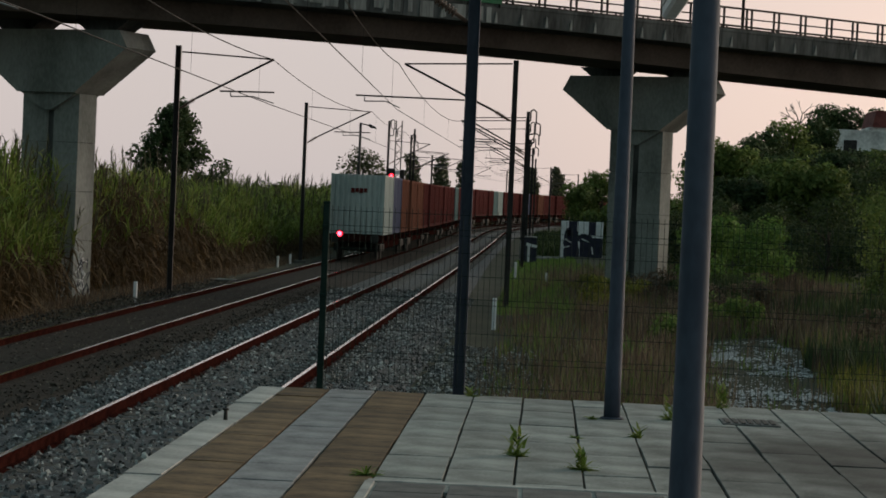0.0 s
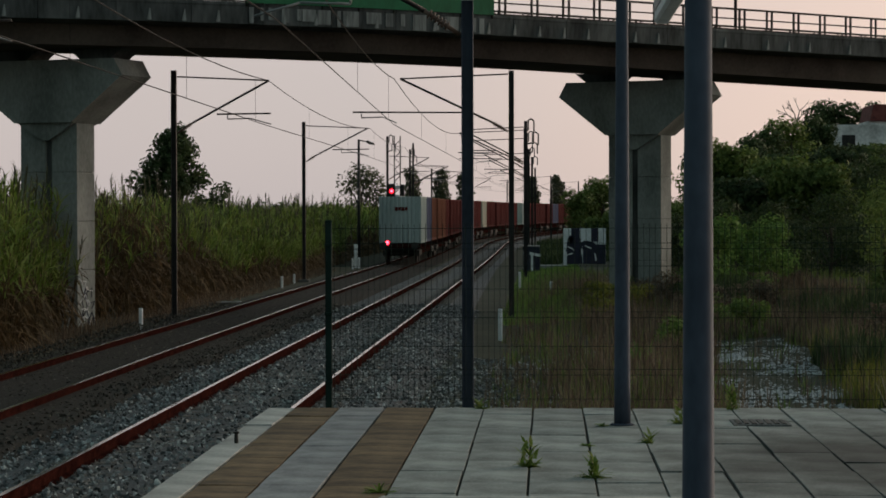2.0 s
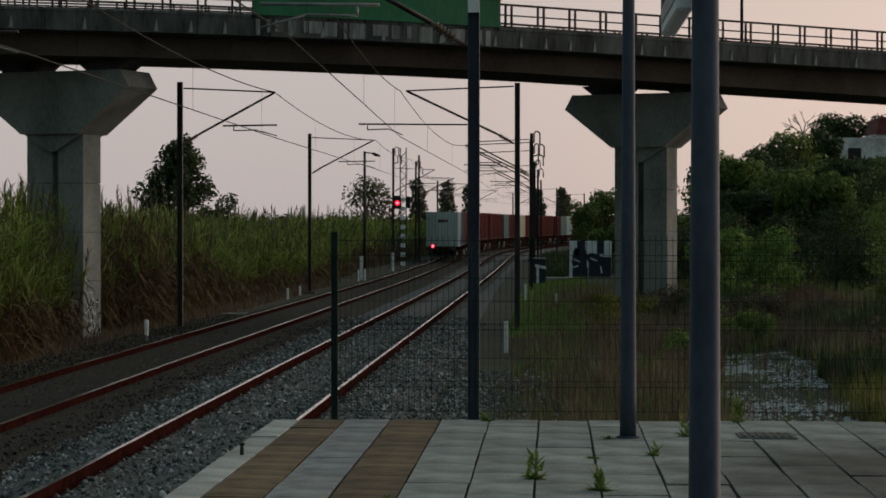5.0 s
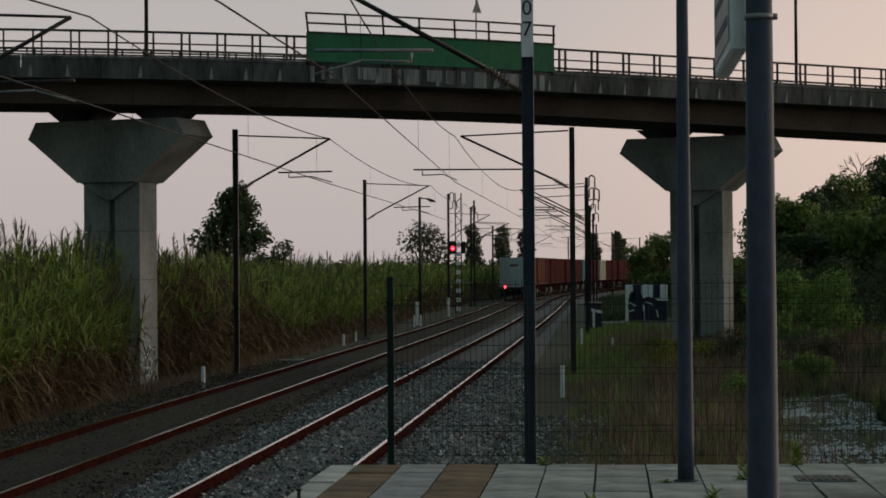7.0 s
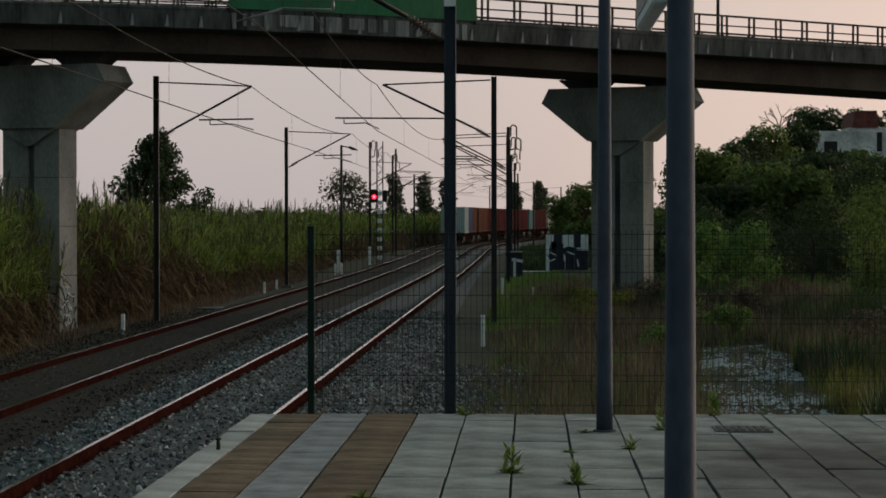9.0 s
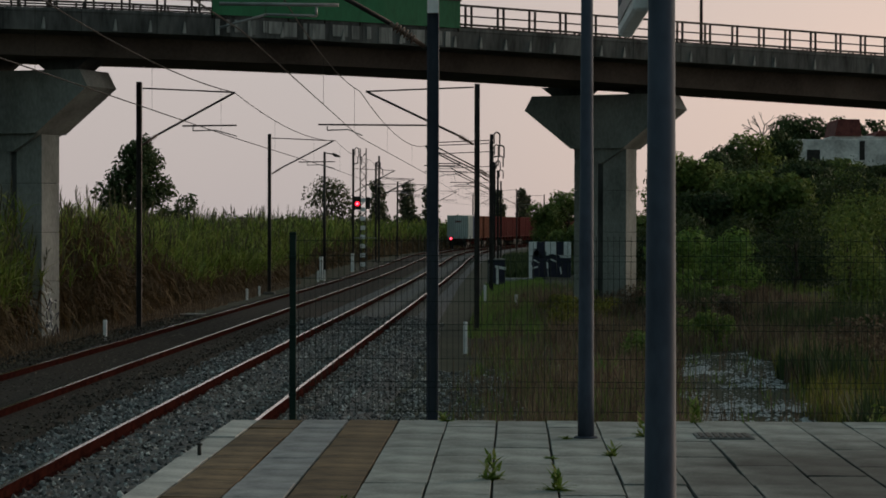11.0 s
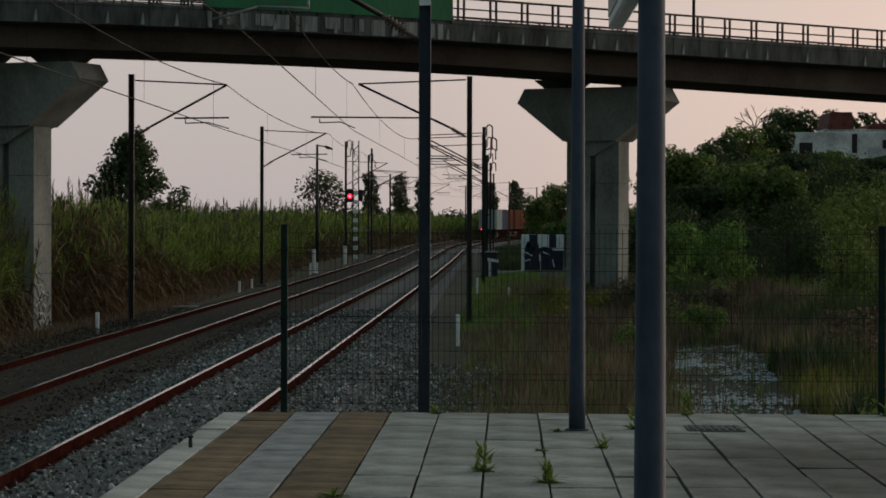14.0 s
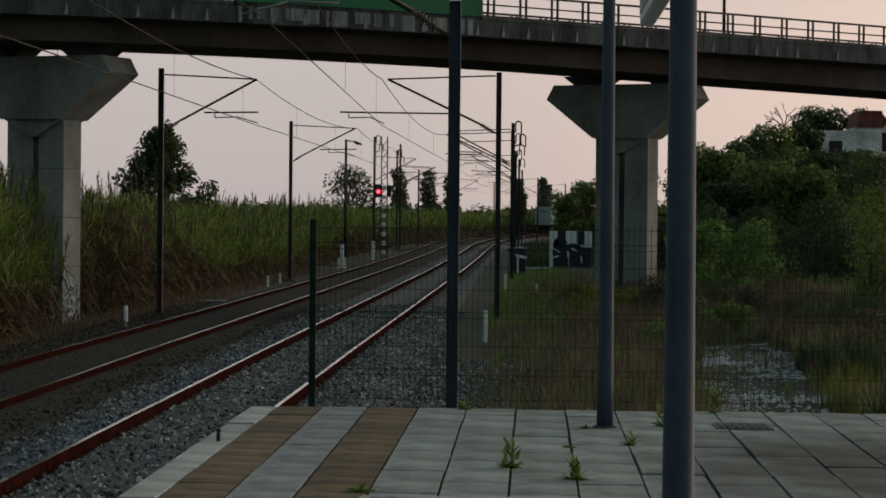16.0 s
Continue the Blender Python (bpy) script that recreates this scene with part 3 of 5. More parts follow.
    for z, v, d in ((9.7, -1.2, -0.12), (9.44, -1.11, -0.06), (9.2, -1.02, 0.0)):
        part("screen_bar", deck_bar(7.5 + d, 15.27 + d, square(v, z - 0.025, 0.05, 0.05)), RAILING, sc)
    # hammerhead piers
    for px, py, turn, gz in ((-13.55, 62.35, -19.8, -0.9), (3.07, 73.66, -23.9, -0.6)):
        m = pose(px, py, 0, 0, 0, turn)
        bm = bmesh.new()
        prism(bm, [(-0.906, 5.2), (0.906, 5.2), (2.526, 6.456), (2.27, 6.92), (-2.27, 6.92), (-2.526, 6.456)], 0.786, m)
        head = part("pier_head", bm, CONCRETE, br)
        bm = bmesh.new()
        prism(bm, [(-0.1, 4.72), (0.1, 4.72), (0.9, 5.199), (-0.9, 5.199)], 0.62, m)
        part("haunch", bm, CONCRETE, head)
        zz = 5.19
        for k in range(5):
            z1 = max(zz - 1.35, gz)
            for x0, x1 in ((-0.906, -0.1), (0.1, 0.906)):
                bm = bmesh.new()
                box(bm, x0, x1, -0.463, 0.463, z1 + 0.006, zz - 0.003, bevel=0.012, m=m)
                part("pier_lift", bm, CONCRETE, br)
            zz = z1
            if zz <= gz:
                break
        # core seen in groove and joints; its darker concrete paints the recess shade
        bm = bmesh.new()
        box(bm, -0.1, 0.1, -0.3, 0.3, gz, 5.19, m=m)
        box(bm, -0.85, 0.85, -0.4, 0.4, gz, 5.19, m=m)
        part("pier_core", bm, STAINED_SHADED, br)
        # bearing blocks, with the shade below the girder in their dark colour
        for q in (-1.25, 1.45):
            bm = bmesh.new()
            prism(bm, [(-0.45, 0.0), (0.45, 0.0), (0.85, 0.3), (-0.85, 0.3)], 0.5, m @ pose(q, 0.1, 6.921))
            part("bearing_block", bm, STAINED_SHADED, br)
    return br


def build_pier_paint(br):
    """Tangled white and dark spray lines low on the left pier."""
    rnd = random.Random(19)
    m = pose(-13.55, 62.35, 0, 0, 0, -19.8)
    for name, mat, n in (("white_spray", WHITE, 9), ("dark_spray", INK, 7)):
        bm = bmesh.new()
        for k in range(n):
            x, z = rnd.uniform(0.15, 0.8), rnd.uniform(-0.35, 0.55)
            for q in range(5):
                x2, z2 = min(0.88, max(0.05, x + rnd.uniform(-0.22, 0.22))), z + rnd.uniform(-0.3, 0.3)
                tube(bm, m @ Vector((x, -0.466, z)), m @ Vector((x2, -0.466, z2)), 0.014, n=4)
                x, z = x2, z2
        for k in range(n):
            y, z = rnd.uniform(-0.4, 0.4), rnd.uniform(-0.35, 0.55)
            for q in range(5):
                y2, z2 = min(0.42, max(-0.42, y + rnd.uniform(-0.25, 0.25))), z + rnd.uniform(-0.3, 0.3)
                tube(bm, m @ Vector((0.909, y, z)), m @ Vector((0.909, y2, z2)), 0.016, n=4)
                y, z = y2, z2
        tagged(part(name, bm, mat, br, "sprayed scrawl on the pier"), kind="stuff")


def bridge_post(u, height, sign=False):
    p = thing("street_lamp" if not sign else "road_sign", deck_pose(u, 3.9, 8.1), "slim dark steel lamp column on the road bridge" if not sign else "small triangular road sign on a thin post", "street lamp" if not sign else "road sign")
    bm = bmesh.new()
    tube(bm, (0, 0, 0), (0, 0, height), 0.06 if not sign else 0.02, 0.05 if not sign else 0.02, n=10)
    part("pole", bm, RAILING, p)
    if sign:
        bm = bmesh.new()
        prism(bm, [(-0.17, 0.0), (0.17, 0.0), (0.0, 0.42)], 0.012, pose(0, -0.05, height - 0.42))
        part("sign_plate", bm, GALV, p)


# ---- overhead line ----
def mast(x, y, heading, side, z_top, reach, number=False, long=0.0):
    """A steel mast with its cantilever; side is +1 when the track lies towards +x."""
    label = "dark steel overhead-line mast with a tubular cantilever" + (" and white numerals" if number else "")
    m = thing("overhead_line_mast", pose(x, y, 0, 0, 0, heading), label, "mast", "overhead-line masts")
    bm = bmesh.new()
    w = 0.075
    e, c = w - 0.012, 0.008
    outline = [(-w, -w), (-e, -w), (-e, -c), (e, -c), (e, -w), (w, -w), (w, w), (e, w), (e, c), (-e, c), (-e, w), (-w, w)]
    lo, hi = [bm.verts.new((a, b, -0.5)) for a, b in outline], [bm.verts.new((a, b, z_top)) for a, b in outline]
    for i in range(12):
        bm.faces.new((lo[i], lo[(i + 1) % 12], hi[(i + 1) % 12], hi[i]))
    bm.faces.new(hi)
    part("column", bm, SLATE if number else MAST, m)
    bm = bmesh.new()
    box(bm, -0.25, 0.25, -0.25, 0.25, -0.6, -0.3, bevel=0.03)
    part("footing", bm, SLEEPER, m)
    s = side
    long = long or reach + 0.05
    zm, zc = 6.5, 5.42                         # messenger and contact wire
    low = (s * 0.1, 0, 5.0)
    end = (s * reach, 0, zm)
    bm = bmesh.new()
    tube(bm, (s * 0.1, 0, min(z_top - 0.1, zm + 0.12)), end, 0.022, n=6)
    part("top_tube", bm, MAST, m)
    bm = bmesh.new()
    tube(bm, (s * 0.55, 0, low[2] + (zm - low[2]) * 0.55 / reach), end, 0.032, n=8)
    arm = part("cantilever_tube", bm, MAST, m)
    bm = bmesh.new()
    tube(bm, low, (s * 0.55, 0, low[2] + (zm - low[2]) * 0.55 / reach), 0.03, n=8)
    for i in range(6):
        f = 0.35 + 0.1 * i
        c = Vector(low).lerp(Vector((s * 0.55, 0, low[2] + (zm - low[2]) * 0.55 / reach)), f)
        d = Vector((s * reach, 0, zm - low[2])).normalized() * 0.012
        tube(bm, c - d, c + d, 0.06, n=10)
    part("insulator", bm, PORCELAIN, m, "ribbed brown insulator")
    bm = bmesh.new()
    tube(bm, (s * reach * 0.45, 0, zc + 0.12), (s * long, 0, zc + 0.14), 0.024, n=6)
    part("registration_tube", bm, GALV if number else MAST, m)
    bm = bmesh.new()
    if long > reach + 0.5:                     # pull-off: the arm points back to the mast
        a, b, c = long - 0.25, long - 0.85, long - 1.25
    else:
        a, b, c = reach - 1.2, reach - 0.55, reach + 0.05
    tube(bm, (s * a, 0, zc + 0.1), (s * a, 0, zc - 0.02), 0.018, n=6)
    tube(bm, (s * a, 0, zc - 0.02), (s * b, 0, zc), 0.018, n=6)
    tube(bm, (s * b, 0, zc), (s * c, 0, zc - 0.17), 0.016, n=6)
    part("steady_arm", bm, GALV, m, "pale grey steady arm")
    return m


def wire(name, pts, r, label, category="overhead wire"):
    bm = bmesh.new()
    rings = [[bm.verts.new((x + r * a, y, z + r * b)) for a, b in ((1, 0), (0, 1), (-1, 0), (0, -1))] for x, y, z in pts]
    for p, q in zip(rings, rings[1:]):
        for i in range(4):
            bm.faces.new((p[i], q[i], q[(i + 1) % 4], p[(i + 1) % 4]))
    ob = part(name, bm, WIRE)
    return tagged(ob, label, category)


def build_overhead():
    far_side = [33.0, 64.5, 101.5, 131.0, 186.0, 213.0, 255.0, 300.0, 345.0]
    near_side = [29.0, 64.0, 108.0, 165.0, 205.0, 250.0, 295.0, 340.0]
    for s in far_side:
        if s == 131.0:
            continue
        x, y, a = on_track(X_FAR, s, -2.28 if s < 80 else -2.5)
        mast(x, y, a, 1, 6.8 if s != 186 else 8.4, 2.75 if s < 80 else 2.9)
    for i, s in enumerate(near_side):
        x, y, a = on_track(X_NEAR, s, 3.4 if i == 0 else 3.44)
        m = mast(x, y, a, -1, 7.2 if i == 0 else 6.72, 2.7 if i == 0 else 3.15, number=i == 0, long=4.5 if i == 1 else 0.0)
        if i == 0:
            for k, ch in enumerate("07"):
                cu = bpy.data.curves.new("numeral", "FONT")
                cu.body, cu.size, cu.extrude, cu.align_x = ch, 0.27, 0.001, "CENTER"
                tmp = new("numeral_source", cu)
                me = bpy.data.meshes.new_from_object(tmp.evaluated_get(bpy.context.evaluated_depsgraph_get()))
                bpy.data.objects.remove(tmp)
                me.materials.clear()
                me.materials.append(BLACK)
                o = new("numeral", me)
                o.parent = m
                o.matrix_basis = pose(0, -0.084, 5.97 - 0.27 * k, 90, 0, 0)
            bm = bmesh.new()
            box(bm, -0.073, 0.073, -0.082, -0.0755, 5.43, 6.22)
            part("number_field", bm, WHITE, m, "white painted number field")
    for x0, s, side, off in ((X_FAR, 157.0, 1, -2.6), (X_FAR, 190.0, 1, -3.0), (X_NEAR, 104.0, -1, 3.5), (X_NEAR, 120.0, -1, 3.4), (X_NEAR, 150.0, -1, 3.3)):
        x, y, a = on_track(x0, s, off)
        m = mast(x, y, a, side, 8.0 if x0 == X_FAR else 6.9, 2.9)
        zt = 8.0 if x0 == X_FAR else 6.9
        for k, (q, z) in enumerate(((0.12, zt - 0.1), (0.32, zt - 0.7))):
            bm = bmesh.new()
            loop = [(0.08, 0, z - 0.35), (q, 0, z - 0.3), (q, 0, z + 0.12), (q + 0.12, 0, z + 0.2), (q + 0.26, 0, z + 0.1), (q + 0.26, 0, z - 0.4)]
            for p, r in zip(loop, loop[1:]):
                tube(bm, p, r, 0.035, n=6)
            part("cable_loop", bm, MAST, m, "looped cable termination on a bracket")
    # stops, then the sideways place of both wires at each stop
    far_off = [0.6, 0.75, 0.45, 0.48] + [0.2 * (-1) ** k for k in range(6)]
    near_off = [0.4, 0.95, 0.12, 0.3] + [0.2 * (-1) ** k for k in range(5)]
    for x0, stops, offs in ((X_FAR, [-15.0] + far_side, far_off), (X_NEAR, [-15.0] + near_side, near_off)):
        mp, cp = [], []
        for a, b, p, q in zip(stops, stops[1:], offs, offs[1:]):
            for i in range(10):
                f = i / 10
                s = a + (b - a) * f
                x, y, _ = on_track(x0, s, p + (q - p) * f)
                mp.append((x, y, 6.5 - 0.42 * 4 * f * (1 - f) * min(1.5, ((b - a) / 40) ** 2)))
                cp.append((x, y, 5.2))
        wire("messenger_wire", mp, 0.014, "sagging dark messenger wire above the track")
        wire("contact_wire", cp, 0.012, "taut copper contact wire above the track")
        drops = bmesh.new()
        for (x, y, z) in mp[3::4]:
            tube(drops, (x, y, z), (x, y, 5.2), 0.004, n=3)
        tagged(part("dropper_wires", drops, WIRE), "thin dropper wires between messenger and contact wire", "overhead wire", kind="stuff")


def build_track_lamp():
    x, y, a = on_track(X_FAR, 131.0, -2.45)
    p = thing("trackside_lamp", pose(x, y, -0.4), "slim dark trackside lamp post with a short arm", "lamp post")
    bm = bmesh.new()
    tube(bm, (0, 0, -0.1), (0, 0, 7.35), 0.1, 0.07, n=10)
    part("pole", bm, MAST, p)
    bm = bmesh.new()
    tube(bm, (0, 0, 7.3), (0.45, 0, 7.22), 0.035, n=6)
    arm = part("arm", bm, MAST, p)
    bm = bmesh.new()
    prism(bm, [(0.4, 7.2), (0.5, 7.3), (0.85, 7.15), (0.95, 7.03), (0.6, 7.06)], 0.1)
    part("lamp_head", bm, BLACK, arm)


def build_signal():
    x, y, a = on_track(X_FAR, 153.0, -1.65)
    s = thing("railway_signal", pose(x, y, -0.4), "lattice-mast railway signal showing a red light", "railway signal")
    bm = bmesh.new()
    for q in (-0.2, 0.2):
        for r in (-0.2, 0.2):
            tube(bm, (q, r, -0.2), (q, r, 8.3), 0.035, n=4)
    for i in range(20):
        z = 0.4 * i
        u = 1 if i % 2 else -1
        for r in (-0.2, 0.2):
            tube(bm, (-0.2 * u, r, z), (0.2 * u, r, z + 0.4), 0.018, n=4)
    part("lattice_mast", bm, MAST, s)
    for i in range(8):
        bm = bmesh.new()
        box(bm, -0.16, 0.16, -0.24, -0.205, 0.3 + 0.62 * i, 0.58 + 0.62 * i, bevel=0.01)
        part("marker_plate", bm, WHITE, s, "white marker plate")
    bm = bmesh.new()
    box(bm, -0.62, -0.12, -0.35, -0.1, 4.15, 5.05, bevel=0.05)
    head = part("signal_head", bm, BLACK, s, "black signal head")
    bm = bmesh.new()
    tube(bm, (-0.37, -0.36, 4.55), (-0.37, -0.375, 4.55), 0.17, n=20)
    part("red_lens", bm, RED_LIGHT, head, "lit red lens")
    bm = bmesh.new()
    tube(bm, (-0.37, -0.38, 4.55), (-0.37, -0.377, 4.55), 0.09, n=16)
    part("lamp_core", bm, LAMP_CORE, head)
    bm = bmesh.new()
    box(bm, -0.6, 0.9, -0.25, 0.25, 2.2, 2.26)
    part("service_platform", bm, GALV, s)
    bm = bmesh.new()
    box(bm, 0.25, 0.5, -0.3, -0.05, 4.2, 5.0, bevel=0.04)
    part("rear_head", bm, BLACK, s)


# ---- freight train ----
HIGH = 2.7


def container_mesh(length, mat):
    bm = bmesh.new()
    w, h = 1.219, HIGH
    n = int(length / 0.28)
    for side in (-1, 1):
        prof = []
        for i in range(n):
            y0 = -length / 2 + 0.12 + (length - 0.24) * i / n
            d = (length - 0.24) / n
            prof += [(y0, 0.0), (y0 + d * 0.3, 0.0), (y0 + d * 0.5, -0.036), (y0 + d * 0.8, -0.036)]
        prof.append((length / 2 - 0.12, 0.0))
        cols = [(bm.verts.new((side * (w - 0.02 + q), y, 0.16)), bm.verts.new((side * (w - 0.02 + q), y, h - 0.1))) for y, q in prof]
        for a, b in zip(cols, cols[1:]):
            bm.faces.new((a[0], b[0], b[1], a[1]) if side > 0 else (b[0], a[0], a[1], b[1]))
    return bm


def build_container(name, length, mat, label):
    c = thing("shipping_container", pose(0, 0, 0), label, "container", "containers on the freight train")
    body = part("side_wall", container_mesh(length, mat), mat, c)
    bm = bmesh.new()
    for sx in (-1, 1):
        for sy in (-1, 1):
            box(bm, sx * 1.219 - (0.14 if sx > 0 else 0), sx * 1.219 + (0 if sx > 0 else 0.14), sy * length / 2 - (0.14 if sy > 0 else 0), sy * length / 2 + (0 if sy > 0 else 0.14), 0.0, HIGH)
        box(bm, sx * 1.219 - (0.08 if sx > 0 else 0), sx * 1.219 + (0 if sx > 0 else 0.08), -length / 2 + 0.14, length / 2 - 0.14, 0.0, 0.16)
        box(bm, sx * 1.219 - (0.08 if sx > 0 else 0), sx * 1.219 + (0 if sx > 0 else 0.08), -length / 2 + 0.14, length / 2 - 0.14, HIGH - 0.1, HIGH)
    part("corner_frame", bm, mat, c)
    bm = bmesh.new()
    box(bm, -1.08, 1.08, -length / 2 + 0.141, length / 2 - 0.141, HIGH - 0.06, HIGH - 0.016)
    part("roof", bm, mat, c)
    n = 9
    for sy in (-1, 1):
        bm = bmesh.new()
        prof = [(-1.079, 0.06)]
        for i in range(n):
            x0, d = -1.079 + 2.158 * i / n, 2.158 / n
            prof += [(x0 + d * 0.2, 0.06), (x0 + d * 0.35, 0.02), (x0 + d * 0.75, 0.02), (x0 + d * 0.9, 0.06)]
        prof.append((1.079, 0.06))
        rows = [(bm.verts.new((x, sy * (length / 2 - q), 0.02)), bm.verts.new((x, sy * (length / 2 - q), HIGH - 0.02))) for x, q in prof]
        for a, b in zip(rows, rows[1:]):
            bm.faces.new((a[0], b[0], b[1], a[1]) if sy < 0 else (b[0], a[0], a[1], b[1]))
        part("end_wall", bm, mat, c)
    return c


def build_wagon(last=False):
    w = thing("container_wagon", pose(0, 0, 0), "dark brown flat container wagon" + (" with a red tail lamp" if last else ""), "wagon", "wagons of the freight train")
    bm = bmesh.new()
    for sx in (-1, 1):
        box(bm, sx * 1.0 - 0.08, sx * 1.0 + 0.08, -9.6, 9.6, 0.78, 1.12, bevel=0.02)
        box(bm, sx * 0.95 - 0.05, sx * 0.95 + 0.05, -5.5, 5.5, 0.5, 0.79)
    for y in (-9.55, -6.3, -3.2, 0, 3.2, 6.3, 9.55):
        box(bm, -1.2, 1.2, y - 0.1, y + 0.1, 0.85, 1.14)
    part("underframe", bm, RUST, w)
    for sy in (-1, 1):
        bm = bmesh.new()
        for sx in (-1, 1):
            box(bm, sx * 1.0 - 0.06, sx * 1.0 + 0.06, sy * 7.1 - 1.3, sy * 7.1 + 1.3, 0.38, 0.72, bevel=0.03)
        box(bm, -1.0, 1.0, sy * 7.1 - 0.2, sy * 7.1 + 0.2, 0.45, 0.77)
        bog = part("bogie", bm, BLACK, w)
        for k in (-0.9, 0.9):
            bm = bmesh.new()
            for sx in (-1, 1):
                tube(bm, (sx * 0.8, sy * 7.1 + k, 0.46), (sx * 0.93, sy * 7.1 + k, 0.46), 0.46, n=20)
            tube(bm, (-0.8, sy * 7.1 + k, 0.46), (0.8, sy * 7.1 + k, 0.46), 0.08, n=8)
            part("wheelset", bm, BLACK, bog)
        for sx in (-1, 1):
            bm = bmesh.new()
            tube(bm, (sx * 0.9, sy * 9.6, 1.0), (sx * 0.9, sy * 10.1, 1.0), 0.09, n=10)
            tube(bm, (sx * 0.9, sy * 10.1, 1.0), (sx * 0.9, sy * 10.14, 1.0), 0.21, n=14)
            part("buffer", bm, BLACK, w)
    if last:
        bm = bmesh.new()
        box(bm, -0.86, -0.54, -9.72, -9.66, 1.0, 1.32, bevel=0.02)
        lamp = part("tail_lamp", bm, BLACK, w, "square tail lamp")
        bm = bmesh.new()
        tube(bm, (-0.7, -9.735, 1.17), (-0.7, -9.722, 1.17), 0.15, n=18)
        part("red_lens", bm, RED_LIGHT, lamp, "glowing red lens")
        bm = bmesh.new()
        tube(bm, (-0.7, -9.741, 1.17), (-0.7, -9.737, 1.17), 0.1, n=16)
        part("lamp_core", bm, LAMP_CORE, lamp)
    return w


PAINTS = {
    "white": (material("white_container", (0.3, 0.345, 0.33), (0.46, 0.51, 0.49), 0.8, 0.85, fine=8, stretch=(1, 1, 0.3), spec=0.05), "greyish-white corrugated steel shipping container"),
    "lilac": (material("blue_grey_container", (0.06, 0.07, 0.12), (0.13, 0.14, 0.21), 0.8, 0.85, fine=8, stretch=(1, 1, 0.3), spec=0.05), "blue-grey corrugated shipping container"),
    # red paint with low sunlight mixed into the colour
    "sunlit_red": (material("sunlit_red_container", (0.115, 0.042, 0.028), (0.19, 0.078, 0.05), 0.8, 0.85, fine=8, stretch=(1, 1, 0.3), spec=0.05), "red corrugated shipping container with warm sunlight in its colour"),
    # the same red, darkened for the hill's shadow on the far train
    "red": (material("shaded_red_container", (0.06, 0.012, 0.012), (0.12, 0.026, 0.024), 0.8, 0.85, fine=8, stretch=(1, 1, 0.3), spec=0.05), "red corrugated shipping container with the hill's shade in its dark colour"),
    "cream": (material("cream_container", (0.4, 0.37, 0.3), (0.6, 0.56, 0.46), 0.8, 0.85, fine=8, stretch=(1, 1, 0.3), spec=0.05), "cream corrugated shipping container"),
    "teal": (material("teal_container", (0.1, 0.16, 0.16), (0.2, 0.28, 0.28), 0.8, 0.85, fine=8, stretch=(1, 1, 0.3), spec=0.05), "grey-teal corrugated shipping container"),
}
TRAIN = []          # (object, metres ahead of the train's tail, height)


def build_train():
    order = [("white", "lilac", "sunlit_red"), ("sunlit_red", "sunlit_red", "red"), ("red", "red", "red"), ("red", "red", "red"), ("teal", "red", "red"), ("cream", "red", "red"),
             ("red", "red", "red"), ("red", "teal", "white"), ("red", "red", "red"), ("red", "lilac", "red"), ("sunlit_red", "red", "red"), ("red", "red", "red"),
             ("cream", "red", "red"), ("red", "red", "sunlit_red")]
    made = {}
    wagon = None
    for i, trio in enumerate(order):
        at = 20.4 * i + 9.45
        if i == 0:
            w = build_wagon(True)
        elif wagon is None:
            w = wagon = build_wagon()
        else:
            w = copy_thing(wagon, pose(0, 0, 0))
        TRAIN.append((w, at, 0.0))
        for k, colour in enumerate(trio):
            if colour in made and not (i == 0 and k == 0):
                c = copy_thing(made[colour], pose(0, 0, 0))
            else:
                c = build_container(colour, 6.06, *PAINTS[colour])
                if i == 0 and k == 0:
                    bm = bmesh.new()
                    for q in range(4):
                        box(bm, -0.3 + 0.19 * q, -0.14 + 0.19 * q, -3.045, -3.035, 1.86 + 0.03 * (q % 2), 2.08)
                    part("emblem", bm, PAINTS["red"][0], c, "faded red emblem")
                    made["first"] = c
                else:
                    made[colour] = c
            TRAIN.append((c, at + (k - 1) * 6.18, 1.145))


# ---- the train's run ----
def motions():
    for ob, ahead, z in TRAIN:
        rows = []
        for i in range(17):
            s = 101.0 + 14.476 * i + ahead
            x, y, a = on_track(X_FAR, s)
            rows.append((float(i), pose(x, y, z + grade(s), 0, 0, a)))
        walk(ob, rows)


build_ground()
build_tracks()
build_stones()
build_platform()
build_drain()
build_fence()
platform_pole(0.608, 18.1, 5.2, False)
platform_pole(0.597, 8.95, 5.2, True)
build_sign()
build_pier_paint(build_bridge())
bridge_post(4.15, 7.0)
bridge_post(29.5, 7.0)
bridge_post(16.0, 2.95, True)
build_overhead()
build_track_lamp()
build_signal()
build_train()


# ---- plants ----
def leaf_strip(verts, faces, p, d, length, width, droop, rnd, seg=2):
    """A narrow leaf that starts at p along d and bends down."""
    side = Vector((-d.y, d.x, 0.0))
    side = side.normalized() if side.length > 1e-3 else Vector((1, 0, 0))
    side = (side + Vector((0, 0, rnd.uniform(-0.5, 0.5)))).normalized()
    o = len(verts)
    q, dd = Vector(p), Vector(d)
    for i in range(seg):
        w = width * (1 - 0.55 * i / seg) / 2
        verts.append(tuple(q - side * w))
        verts.append(tuple(q + side * w))
        q = q + dd * (length / seg)
        dd = (dd + Vector((0, 0, -droop))).normalized()
    verts.append(tuple(q))
    for i in range(seg - 1):
        a = o + 2 * i
        faces.append((a, a + 1, a + 3, a + 2))
    a = o + 2 * (seg - 1)
    faces.append((a, a + 1, a + 2))


